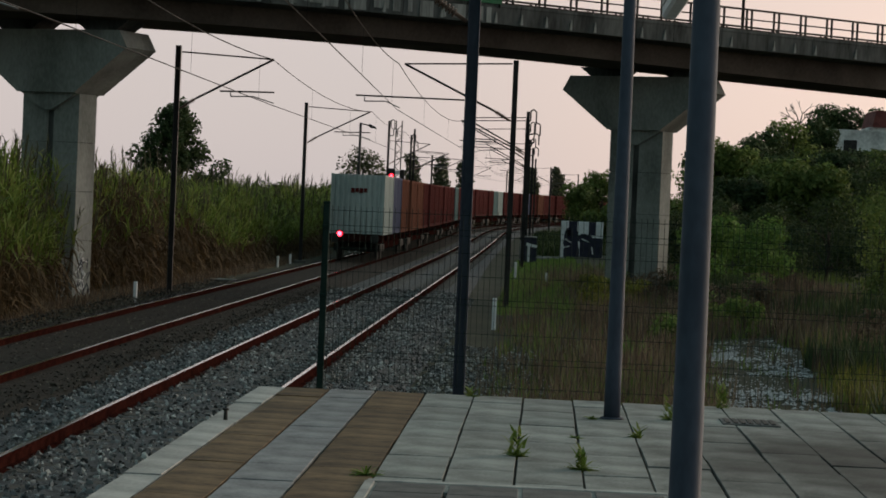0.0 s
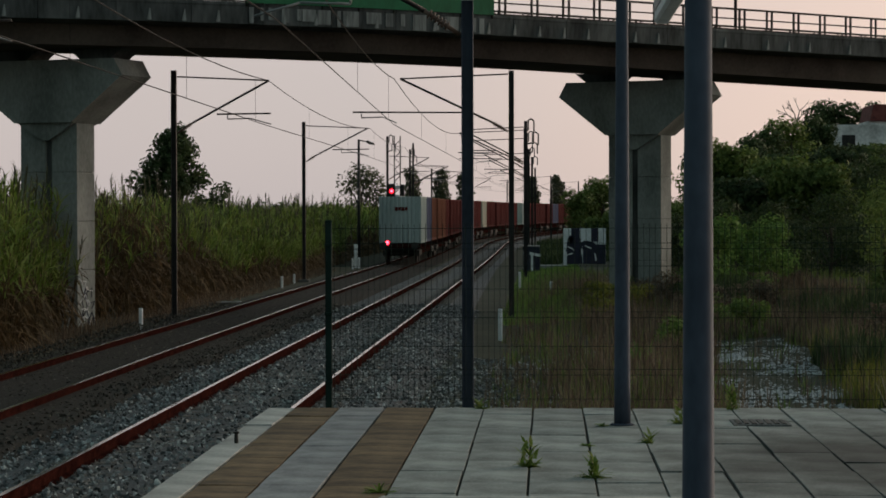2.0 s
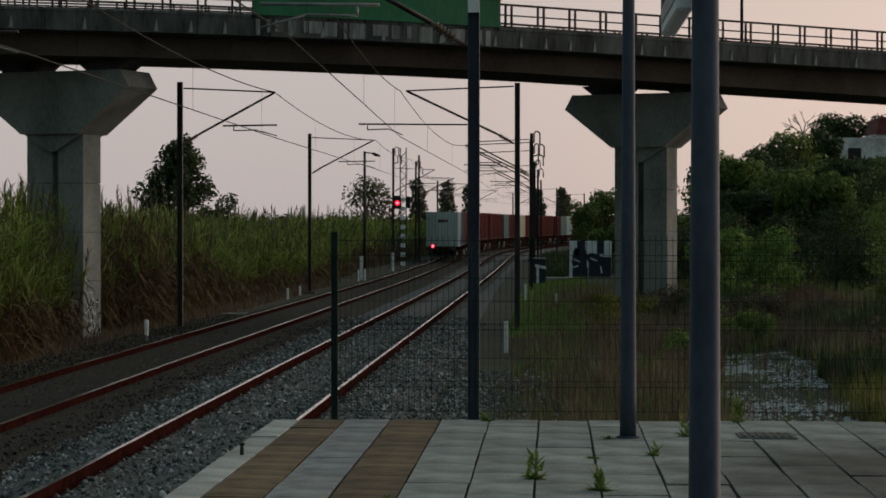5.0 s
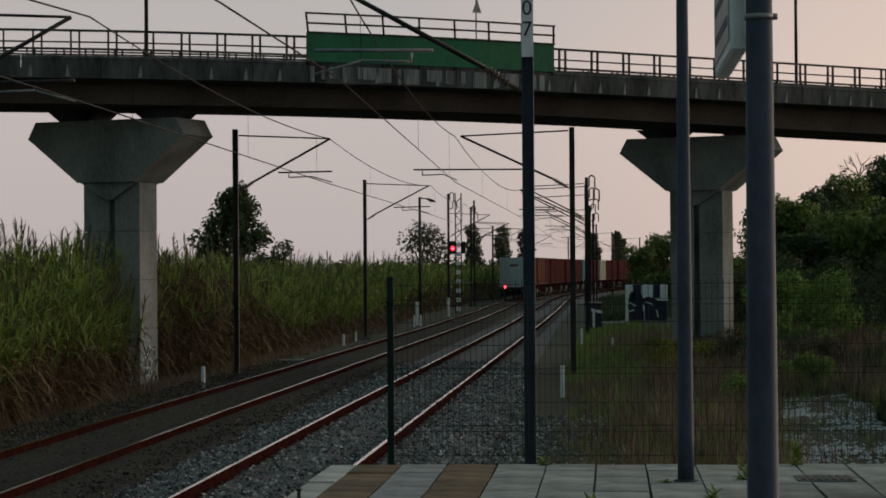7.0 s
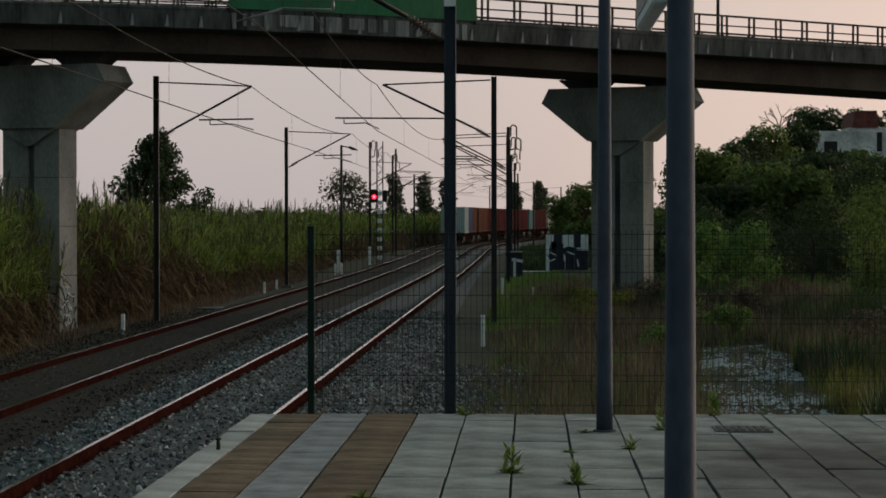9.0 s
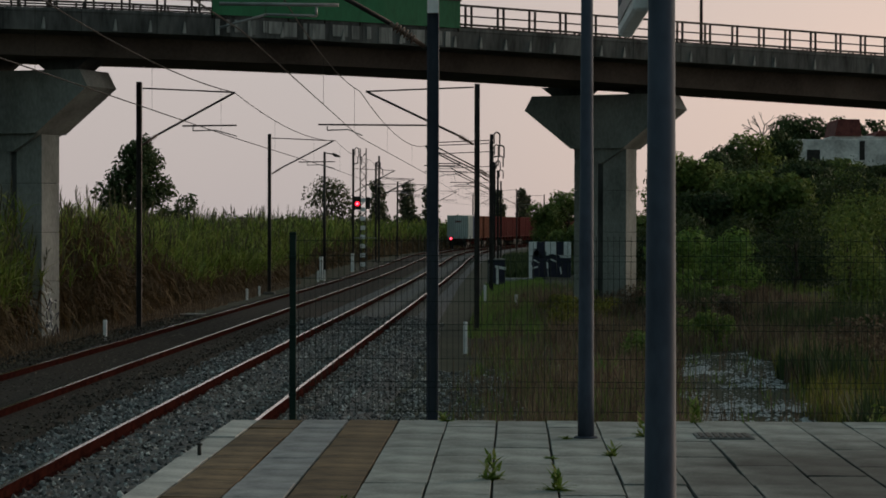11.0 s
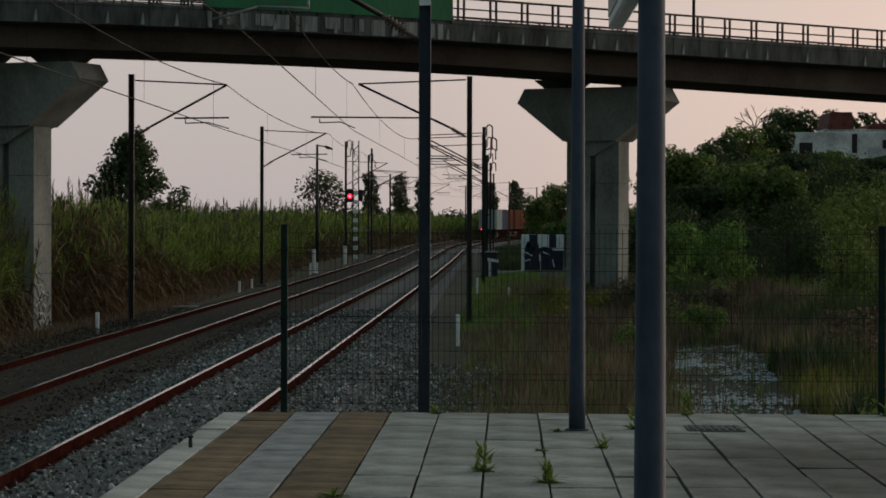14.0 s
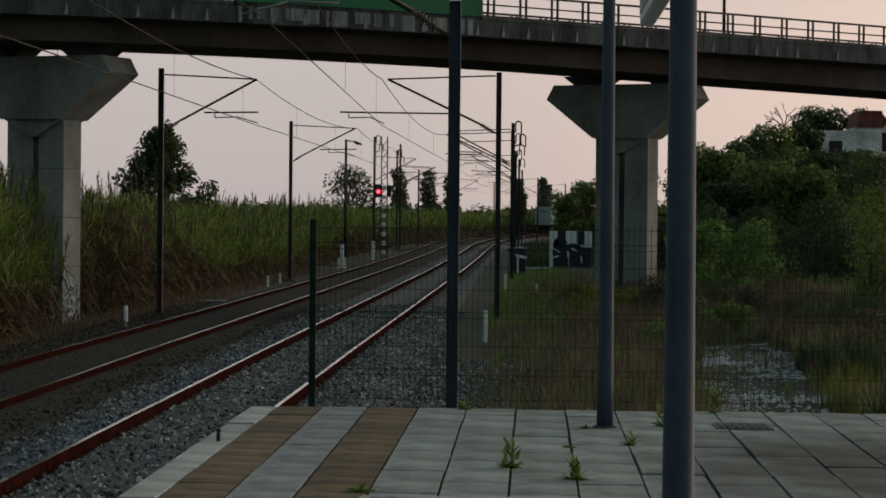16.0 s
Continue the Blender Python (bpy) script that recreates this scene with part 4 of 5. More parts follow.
def stick(verts, faces, a, b, r):
    a, b = Vector(a), Vector(b)
    o = len(verts)
    for p, q in ((a, r), (b, r * 0.6)):
        for k in range(3):
            verts.append((p.x + q * math.cos(2.094 * k), p.y + q * math.sin(2.094 * k), p.z))
    for k in range(3):
        faces.append((o + k, o + (k + 1) % 3, o + 3 + (k + 1) % 3, o + 3 + k))


def build_canes():
    rnd = random.Random(21)
    gv, gf, dv, df, pv, pf = [], [], [], [], [], []

    def cane(x, y, h, z, leaves, big):
        parch = 0.46 * (1 - smooth(74, 96, y)) * smooth(57, 62, y) + 0.05 + 0.22 * noise.noise((x * 0.2, y * 0.13, 12.0))
        lean = Vector((rnd.uniform(-0.12, 0.16), rnd.uniform(-0.12, 0.12), 1)).normalized()
        top = Vector((x, y, z)) + lean * h
        stick(dv, df, (x, y, z), tuple(top), 0.016 * big)
        for i in range(leaves):
            f = 0.12 + 0.88 * (i + rnd.random()) / leaves
            p = Vector((x, y, z)) + lean * (h * f)
            a = rnd.uniform(0, 6.283)
            dry = rnd.random() > smooth(0.3 + parch, 0.8 + parch, f + rnd.uniform(-0.12, 0.12))
            d = Vector((math.cos(a), math.sin(a), rnd.uniform(0.7, 2.2) if not dry else rnd.uniform(-1.2, 0.5))).normalized()
            ln = rnd.uniform(0.5, 0.95) * (0.7 + 0.3 * big)
            leaf_strip(dv if dry else gv, df if dry else gf, p, d, ln, rnd.uniform(0.035, 0.07) * big, rnd.uniform(0.25, 0.7), rnd, 3 if big < 1.2 else 2)
        if rnd.random() < (0.3 if big < 1.2 else 0.16):   # a feathery plume above the leaves
            tip = top + lean * rnd.uniform(0.35, 0.75)
            stick(pv, pf, tuple(top), tuple(tip), 0.012 * big)
            bow = rnd.uniform(-0.5, 0.9)
            for k in range(9):
                q = top.lerp(tip, 0.35 + 0.65 * k / 8)
                leaf_strip(pv, pf, q, Vector((bow + rnd.uniform(-0.5, 0.5), rnd.uniform(-0.5, 0.5), 1.3)).normalized(), rnd.uniform(0.18, 0.34), 0.035 * big, 0.3, rnd)
        for k in range(3):
            a = rnd.uniform(0, 6.283)
            leaf_strip(gv, gf, top - lean * 0.2, (lean * 2.2 + Vector((math.cos(a), math.sin(a), 0))).normalized(), rnd.uniform(0.35, 0.6), 0.035 * big, 0.15, rnd)

    def height(x, y):
        return 2.9 + 0.9 * noise.noise((x * 0.12, y * 0.09, 3.0)) + 0.9 * noise.noise((x * 0.45, y * 0.3, 7.0)) + rnd.uniform(-0.55, 0.55)

    def front(y):
        return -11.95 - 0.85 * smooth(52, 56, y) + 0.45 * smooth(64, 70, y) + 0.3 * noise.noise((0.0, y * 0.25, 1.0))

    for i in range(3300):
        y = 42 + 98 * rnd.random() ** 1.25
        x = front(y) - 3.6 * rnd.random() ** 1.3
        if abs(x + 13.55) < 1.25 and abs(y - 62.3) < 1.0:
            continue
        edge = smooth(0.0, 0.9, front(y) - x)
        cane(x, y, height(x, y) * (0.62 + 0.38 * edge), -0.45, rnd.randint(11, 16), 1.0)
    for i in range(2100):
        x, y, _ = on_track(X_FAR, 140 + 290 * rnd.random() ** 1.3, -4.2 - 5.0 * rnd.random() ** 1.3)
        cane(x, y, height(x, y) * 0.9, -0.45, 9, 1.9 + 0.006 * (y - 140))
    for i in range(1700):
        y = 48 + 190 * rnd.random()
        x = front(min(y, 140)) - 3.6 - 26 * rnd.random()
        cane(x, y, height(x, y), -0.45, 8, 1.7)
    tagged(raw("cane_thicket", gv, gf, CANE), "tall green giant cane leaves beside the railway", "reeds", kind="stuff")
    tagged(raw("cane_plumes", pv, pf, PLUME), "feathery grey-brown plumes above the cane", "reeds", kind="stuff")
    tagged(raw("dry_cane_stalks", dv, df, CANE_DRY), "brown dry cane stalks and dead leaves under the green tops", "reeds", kind="stuff")


def tufts(name, n, place, h0, h1, mat, label, seed, width=0.02, blades=6, upright=0.9, category="grass"):
    rnd = random.Random(seed)
    v, f = [], []
    for i in range(n):
        x, y, k = place(rnd)
        z = ground_height(x, y) - 0.03
        for b in range(blades):
            a = rnd.uniform(0, 6.283)
            d = Vector((math.cos(a) * (1 - upright), math.sin(a) * (1 - upright), upright)).normalized() if upright < 1 else Vector((0, 0, 1))
            d = (d + Vector((rnd.uniform(-0.3, 0.3), rnd.uniform(-0.3, 0.3), 0))).normalized()
            leaf_strip(v, f, (x + rnd.uniform(-0.12, 0.12), y + rnd.uniform(-0.12, 0.12), z), d, rnd.uniform(h0, h1) * k, width * rnd.uniform(0.7, 1.4), rnd.uniform(0.05, 0.4), rnd, 2)
    return tagged(raw(name, v, f, mat), label, category, kind="stuff")


def fill(x0, x1, y0, y1, near=1.6, thin=None):
    def place(rnd):
        for _ in range(60):
            y = y0 + (y1 - y0) * rnd.random() ** near
            x = rnd.uniform(x0, x1)
            if thin is None or thin(x, y) > rnd.random():
                return x, y, rnd.uniform(0.6, 1.15)
        return x, y, 0.3
    return place


def on_gravel(x, y):
    """The bare strip of pale stones on the right of the fence."""
    c = 3.45 + 0.035 * (y - 24) + 0.3 * noise.noise((y * 0.3, 0.0, 5.0))
    return abs(x - c) < 0.95 + 0.3 * noise.noise((x, y * 0.4, 2.0)) and 20 < y < 50


def build_weeds():
    bare = lambda x, y: 0.04 if on_gravel(x, y) else (0.25 + 0.75 * smooth(-0.15, 0.3, noise.noise((x * 0.35, y * 0.12, 4.0)))) * smooth(-1.4, 0.4, x)
    tufts("dry_weeds", 7500, fill(-1.2, 8.5, 21, 100, 1.7, bare), 0.2, 0.75, DRYGRASS, "brown dry weeds on the waste ground", 31, 0.016)
    tufts("rough_grass", 8500, fill(-1.0, 12.0, 21, 110, 1.5, bare), 0.12, 0.5, GRASS, "rough green grass on the waste ground", 32, 0.018)
    tufts("verge_lawn", 7000, fill(-1.2, 1.6, 62, 118, 1.0), 0.12, 0.34, LEAF_BRIGHT, "short bright green grass by the mast", 33, 0.03)
    tufts("tall_dry_weeds", 2200, fill(1.0, 9.5, 38, 84, 1.0, lambda x, y: 0.0 if on_gravel(x, y) else 0.3 + 0.7 * smooth(-0.2, 0.2, noise.noise((x * 0.5, y * 0.15, 22.0)))), 0.3, 0.7, DRYGRASS, "tall reddish-brown dry weeds", 38, 0.03, 7)
    tufts("yellow_weeds", 1000, fill(4.6, 8.5, 24, 46, 1.0, lambda x, y: 0.0 if on_gravel(x, y) else smooth(-0.1, 0.3, noise.noise((x * 0.5, y * 0.2, 9.0)))), 0.2, 0.6, YELLOW, "yellow-green flowering weeds", 34, 0.025)
    tufts("dark_weeds", 1800, fill(4.0, 9.0, 30, 75, 1.0, lambda x, y: 0.0 if on_gravel(x, y) else smooth(0.0, 0.35, noise.noise((x * 0.3, y * 0.1, 14.0)))), 0.4, 1.0, LEAF_DARK, "dark leafy weeds on the waste ground", 35, 0.05)
    tufts("embankment_grass", 6500, fill(-0.6, 9.0, 128, 200, 1.0), 0.3, 0.9, LEAF_DARK, "dark rank grass on the slope behind the painted wall", 39, 0.09)
    tufts("trackside_weeds", 2200, fill(-12.6, -11.1, 40, 120, 1.2), 0.08, 0.4, DRYGRASS, "dry grass along the foot of the cane", 36, 0.016)
    tufts("fence_foot_weeds", 500, fill(-1.6, 5.5, 19.95, 21.5, 1.0), 0.2, 0.7, GRASS, "weeds behind the fence", 37, 0.014)


def leaf_cloud(blobs, n, size, rnd, hollow=0.45):
    """Leaves on and inside a few uneven lumps (centre, radii)."""
    v, f = [], []
    weight = [b[3] * b[4] * b[5] for b in blobs]
    for i in range(n):
        cx, cy, cz, rx, ry, rz = rnd.choices(blobs, weight)[0]
        d = Vector((rnd.gauss(0, 1), rnd.gauss(0, 1), rnd.gauss(0, 1))).normalized()
        k = hollow + (1 - hollow) * rnd.random() ** 0.5
        k *= 0.82 + 0.36 * noise.noise((d.x * 2.3 + cx, d.y * 2.3 + cy, d.z * 2.3 + cz))
        p = Vector((cx + d.x * rx * k, cy + d.y * ry * k, cz + d.z * rz * k))
        nrm = (d + Vector((rnd.uniform(-0.9, 0.9), rnd.uniform(-0.9, 0.9), rnd.uniform(-0.5, 0.9)))).normalized()
        u = nrm.orthogonal().normalized()
        u = (Matrix.Rotation(rnd.uniform(0, 6.28), 3, nrm) @ u)
        w = nrm.cross(u)
        s = size * rnd.uniform(0.6, 1.3)
        o = len(v)
        v += [tuple(p - u * s * 0.6), tuple(p - w * s * 0.32 + nrm * s * 0.05), tuple(p + u * s * 0.6), tuple(p + w * s * 0.32 + nrm * s * 0.05)]
        f.append((o, o + 1, o + 2, o + 3))
    return v, f


def tree(name, x, y, top, width, mat, label, seed, leaves=2600, size=0.3, shape="round", base=None):
    rnd = random.Random(seed)
    z = (ground_height(x, y) if base is None else base) - 0.1
    h = top - z
    t = thing(name, pose(x, y, z), label, "tree" if name != "bush" else "bush")
    bm = bmesh.new()
    r = 0.035 * h if name != "bush" else 0.02 * h
    blobs = []
    if shape == "round":
        tube(bm, (0, 0, 0), (0.02 * h, 0, h * 0.35), r, r * 0.75, n=7)
        tube(bm, (0.02 * h, 0, h * 0.35), (-0.02 * h, 0.02 * h, h * 0.8), r * 0.75, r * 0.2, n=6)
        for k in range(9):
            a, e = rnd.uniform(0, 6.283), rnd.uniform(0.3 if name != "bush" else 0.12, 0.88)
            rr = width / 2 * rnd.uniform(0.35, 0.75) * (1.15 - abs(e - 0.55))
            c = (math.cos(a) * rr, math.sin(a) * rr, h * e)
            tube(bm, (0, 0, h * max(0.15, e - 0.3)), c, r * 0.35, r * 0.1, n=5)
            s = width * rnd.uniform(0.2, 0.3)
            blobs.append((*c, s, s, s * rnd.uniform(0.7, 1.0) * min(1.3, h / width)))
        blobs.append((0, 0, h - width * 0.22, width * 0.24, width * 0.24, width * 0.22))
    elif shape == "column":
        tube(bm, (0, 0, 0), (0, 0, h * 0.9), r * 0.8, r * 0.2, n=6)
        for k in range(7):
            e = 0.2 + 0.75 * k / 6
            s = width / 2 * (1 - 0.6 * abs(e - 0.45))
            blobs.append((rnd.uniform(-0.1, 0.1) * width, rnd.uniform(-0.1, 0.1) * width, h * e, s, s, h * 0.12))
    elif shape == "cone":
        tube(bm, (0, 0, 0), (0, 0, h * 0.95), r * 0.8, r * 0.1, n=7)
        for k in range(64):
            e = 0.1 + 0.84 * (k + rnd.random()) / 64
            rr = width / 2 * min(0.9, 1.3 * (1.02 - e)) * rnd.uniform(0.6, 1.05)
            a = k * 2.4 + rnd.uniform(-0.4, 0.4)
            c = Vector((math.cos(a) * rr, math.sin(a) * rr, h * e))
            o = Vector((0, 0, h * max(0.08, e - 0.07)))
            tube(bm, o, c, r * 0.2, r * 0.06, n=4)
            for q in (0.45, 0.75, 1.0):
                s = width * rnd.uniform(0.035, 0.065)
                blobs.append((*(o.lerp(c, q) + Vector((0, 0, s * q))), s * 1.2, s * 1.2, s * 1.5))
        blobs.append((0, 0, h * 0.96, width * 0.03, width * 0.03, h * 0.05))
    else:                                       # airy crown with gaps
        for k in range(30):
            a, e = rnd.uniform(0, 6.283), rnd.uniform(0.35, 0.97)
            rr = width / 2 * rnd.uniform(0.1, 0.95) * (1.2 - abs(e - 0.6))
            c = (math.cos(a) * rr, math.sin(a) * rr, h * e)
            tube(bm, (0, 0, h * max(0.2, e - 0.35)), c, r * 0.3, r * 0.08, n=5)
            s = width * rnd.uniform(0.07, 0.12)
            blobs.append((*c, s, s, s * 0.9))
        tube(bm, (0, 0, 0), (0, 0, h * 0.7), r, r * 0.3, n=6)
    part("trunk", bm, BARK, t)
    v, f = leaf_cloud(blobs, leaves, size, rnd)
    raw("crown", v, f, mat, t)
    return t


def build_trees():
    hill = [(9.6, 122, 6.4, 4.2), (11.5, 128, 7.15, 4.4), (13.0, 130, 7.7, 4.4), (14.6, 134, 8.4, 4.4), (16.2, 138, 8.7, 3.4), (17.8, 138, 6.8, 4.4), (19.8, 138, 6.7, 4.6), (22.0, 138, 6.5, 4.8), (24.4, 138, 6.5, 5.0),
            (11.2, 114, 5.4, 4.4), (13.6, 118, 5.9, 4.6), (16.0, 120, 6.0, 5.0), (18.8, 124, 5.6, 5.0), (21.5, 126, 5.4, 5.0), (9.2, 106, 4.4, 4.0), (12.4, 106, 4.8, 4.6), (15.4, 108, 5.0, 5.0), (18.6, 112, 5.0, 5.0), (22.0, 116, 5.0, 5.5)]
    for i, (x, y, top, w) in enumerate(hill):
        tree("tree", x, y, top, w, LEAF_DARK if i % 3 else LEAF_MID, "dense dark green tree on the hillside", 100 + i, 6500, 0.22)
    tree("tree", 22.9, 172, 11.3, 6.0, LEAF_DARK, "dark rounded tree behind the house on the hill", 130, 8000, 0.28)
    tree("tree", 27.0, 168, 10.6, 3.8, LEAF_DARK, "small open tree beside the red roof", 131, 900, 0.28, "airy")
    tree("tree", 31.0, 175, 10.8, 4.5, LEAF_DARK, "dark tree behind the hilltop house", 136, 1800, 0.32)
    # thicket between the hill and the waste ground
    mid = [(5.3, 70, 2.5, 2.6, LEAF_BRIGHT), (7.2, 73, 2.8, 3.0, LEAF_BRIGHT), (8.9, 60, 3.4, 3.6, LEAF_MID), (10.6, 64, 3.9, 4.0, LEAF_MID), (9.6, 50, 2.9, 3.4, LEAF_MID),
           (8.0, 80, 3.0, 3.4, LEAF_DARK), (10.5, 84, 3.8, 4.2, LEAF_DARK), (12.5, 74, 4.4, 4.6, LEAF_MID), (5.6, 92, 2.9, 3.2, LEAF_DARK), (7.6, 97, 3.6, 3.6, LEAF_DARK), (14.0, 88, 5.0, 5.0, LEAF_DARK),
           (9.8, 42, 2.4, 2.8, LEAF_MID), (12.0, 56, 4.0, 4.0, LEAF_MID)]
    for i, (x, y, top, w, mat) in enumerate(mid):
        tree("bush", x, y, top, w, mat, "leafy green bush at the edge of the waste ground" if mat is not LEAF_DARK else "dark green bush at the foot of the hill", 200 + i, 4200, 0.1 if y < 66 else 0.12)
    rnd = random.Random(55)
    for i in range(34):
        y = 27 + 55 * rnd.random()
        x = rnd.uniform(0.8, 9.5) * (0.55 + 0.45 * y / 80)
        if on_gravel(x, y) or on_gravel(x + 0.5, y) or on_gravel(x - 0.5, y):
            continue
        k = rnd.random()
        mat, word = (DRYGRASS, "low brown dry shrub") if k < 0.4 else (GRASS, "low green shrub") if k < 0.75 else (YELLOW, "low yellow-green shrub")
        tree("bush", x, y, ground_height(x, y) + rnd.uniform(0.5, 1.15), rnd.uniform(0.9, 2.0), mat, word + " on the waste ground", 500 + i, 1500, 0.07)
    for i, (x, y) in enumerate([(8.6, 99), (10.6, 97), (12.6, 96), (14.8, 98), (17.0, 100), (6.4, 104), (11.5, 90), (16.0, 92)]):
        tree("bush", x, y, ground_height(x, y) + 2.4, 3.4, LEAF_DARK, "dark green bush at the foot of the hill", 560 + i, 2600, 0.15)
    # greenery that hides the far curve
    for i, (x, y, top, w) in enumerate([(2.9, 190, 4.4, 3.2), (4.9, 192, 5.6, 3.6), (7.0, 195, 6.6, 4.2), (9.5, 190, 6.8, 4.6), (12.5, 185, 7.0, 5.0), (3.2, 150, 2.2, 2.6), (5.2, 150, 3.4, 3.2), (7.4, 146, 4.2, 4.0), (15.5, 190, 7.6, 6.0), (19, 195, 8.0, 6.0)]):
        tree("tree", x, y, top, w, LEAF_MID, "green trackside tree at the bend", 260 + i, 3000, 0.24)
    # added row, mostly out of view, that blocks low sun from the far train
    for i, (x, y, top, w) in enumerate([(13.5, 160, 7.2, 5.5), (15.0, 178, 8.0, 6.0), (14.5, 210, 8.2, 6.0), (16.5, 228, 8.6, 6.5), (18.0, 246, 9.0, 6.5), (20.0, 264, 9.2, 7.0), (22.5, 282, 9.4, 7.0), (25.5, 300, 9.6, 7.0), (28.5, 318, 9.8, 7.5), (32.0, 336, 10.0, 8.0)]):
        tree("tree", x, y, top, w, LEAF_DARK, "dark tree added along the far hillside to shade the train", 280 + i, 1600, 0.45)
    tree("tree", -24.75, 150, 8.2, 9.6, LEAF_DARK, "dark ragged conical evergreen standing above the cane", 300, 12000, 0.26, "cone", base=-0.4)
    tree("tree", -18.8, 230, 7.4, 6.8, POPLAR, "thin-crowned tree with sky showing through", 301, 1900, 0.3, "round", base=-0.4)
    for i, (x, y, top, w) in enumerate([(-20.6, 350, 9.3, 2.1), (-16.0, 350, 9.0, 2.0), (-13.0, 360, 8.4, 1.8), (1.8, 360, 8.2, 1.3), (-1.8, 330, 7.6, 1.5), (2.6, 362, 7.2, 1.0)]):
        tree("poplar_tree", x, y, top, w * 1.9, POPLAR, "narrow dark poplar in the distance", 310 + i, 2200, 0.45, "column", base=-0.4)
    # far low woods along the horizon
    rnd = random.Random(77)
    v, f = [], []
    for i in range(170):
        x = -150 + 190 * i / 170 + rnd.uniform(-2, 2)
        y = rnd.uniform(430, 520)
        w, h = rnd.uniform(3, 6), rnd.uniform(2.6, 5.2)
        vv, ff = leaf_cloud([(x, y, h * 0.5, w, 2.5, h * 0.62)], 170, 0.9, rnd)
        o = len(v)
        v += vv
        f += [tuple(o + q for q in t) for t in ff]
    tagged(raw("far_woods", v, f, LEAF_DARK), "low dark woods along the horizon", "woods", kind="stuff")
    d = thing("dead_tree", pose(16.0, 142, ground_height(16.0, 142)), "bare pale dead tree rising from the hillside", "tree")
    rnd = random.Random(8)
    bm = bmesh.new()
    g = 8.3 - ground_height(16.0, 142)
    tube(bm, (0, 0, 0), (-0.3, 0, g), 0.14, 0.06, n=6)

    def fork(p, d, length, r, depth):
        q = (p[0] + d[0] * length, p[1], p[2] + d[1] * length)
        tube(bm, p, q, r, r * 0.6, n=5)
        if depth:
            for k in range(2 + (rnd.random() < 0.4)):
                a = math.atan2(d[1], d[0]) + rnd.uniform(-0.7, 0.7)
                fork(q, (math.cos(a), max(0.1, math.sin(a))), length * rnd.uniform(0.5, 0.85), r * 0.6, depth - 1)

    for a, ln in ((2.5, 0.75), (1.9, 0.6), (1.35, 0.7), (0.95, 0.5)):
        fork((-0.3, 0, g), (math.cos(a), math.sin(a)), ln, 0.05, 2)
    part("branches", bm, DEADWOOD, d)


def weed_plant(x, y, h, spread, seed, tall=0):
    rnd = random.Random(seed)
    w = thing("weed", pose(x, y, PZ - 0.02), "green weed growing from a paving joint", "weed", "weeds in the paving")
    v, f = [], []
    for i in range(34):
        a = rnd.uniform(0, 6.283)
        d = Vector((math.cos(a), math.sin(a) * 0.6, rnd.uniform(0.1, 0.8))).normalized()
        leaf_strip(v, f, (0, 0, 0.01), d, spread * rnd.uniform(0.4, 0.85), 0.018, 0.35, rnd, 3)
    for i in range(tall):
        p0 = (rnd.uniform(-0.05, 0.05), rnd.uniform(-0.03, 0.03), 0)
        hh = h * rnd.uniform(0.6, 1.0)
        for k in range(7):
            z = hh * k / 7
            a = rnd.uniform(0, 6.283)
            leaf_strip(v, f, (p0[0], p0[1], z), Vector((math.cos(a), math.sin(a), 0.9)).normalized(), 0.09, 0.025, 0.2, rnd)
    raw("leaves", v, f, GRASS, w)


# ---- small things beside the line ----
def marker_post(x, y, h, w=0.05):
    p = thing("marker_post", pose(x, y, ground_height(x, y) if x > -2 else -0.4), "short white concrete marker post beside the track", "marker post", "white marker posts")
    bm = bmesh.new()
    box(bm, -w, w, -w, w, -0.1, h, bevel=0.015)
    part("shaft", bm, WHITE, p)
    bm = bmesh.new()
    box(bm, -w + 0.012, w - 0.012, -w + 0.012, w - 0.012, h, h + 0.02, bevel=0.006)
    part("top", bm, SLEEPER, p)


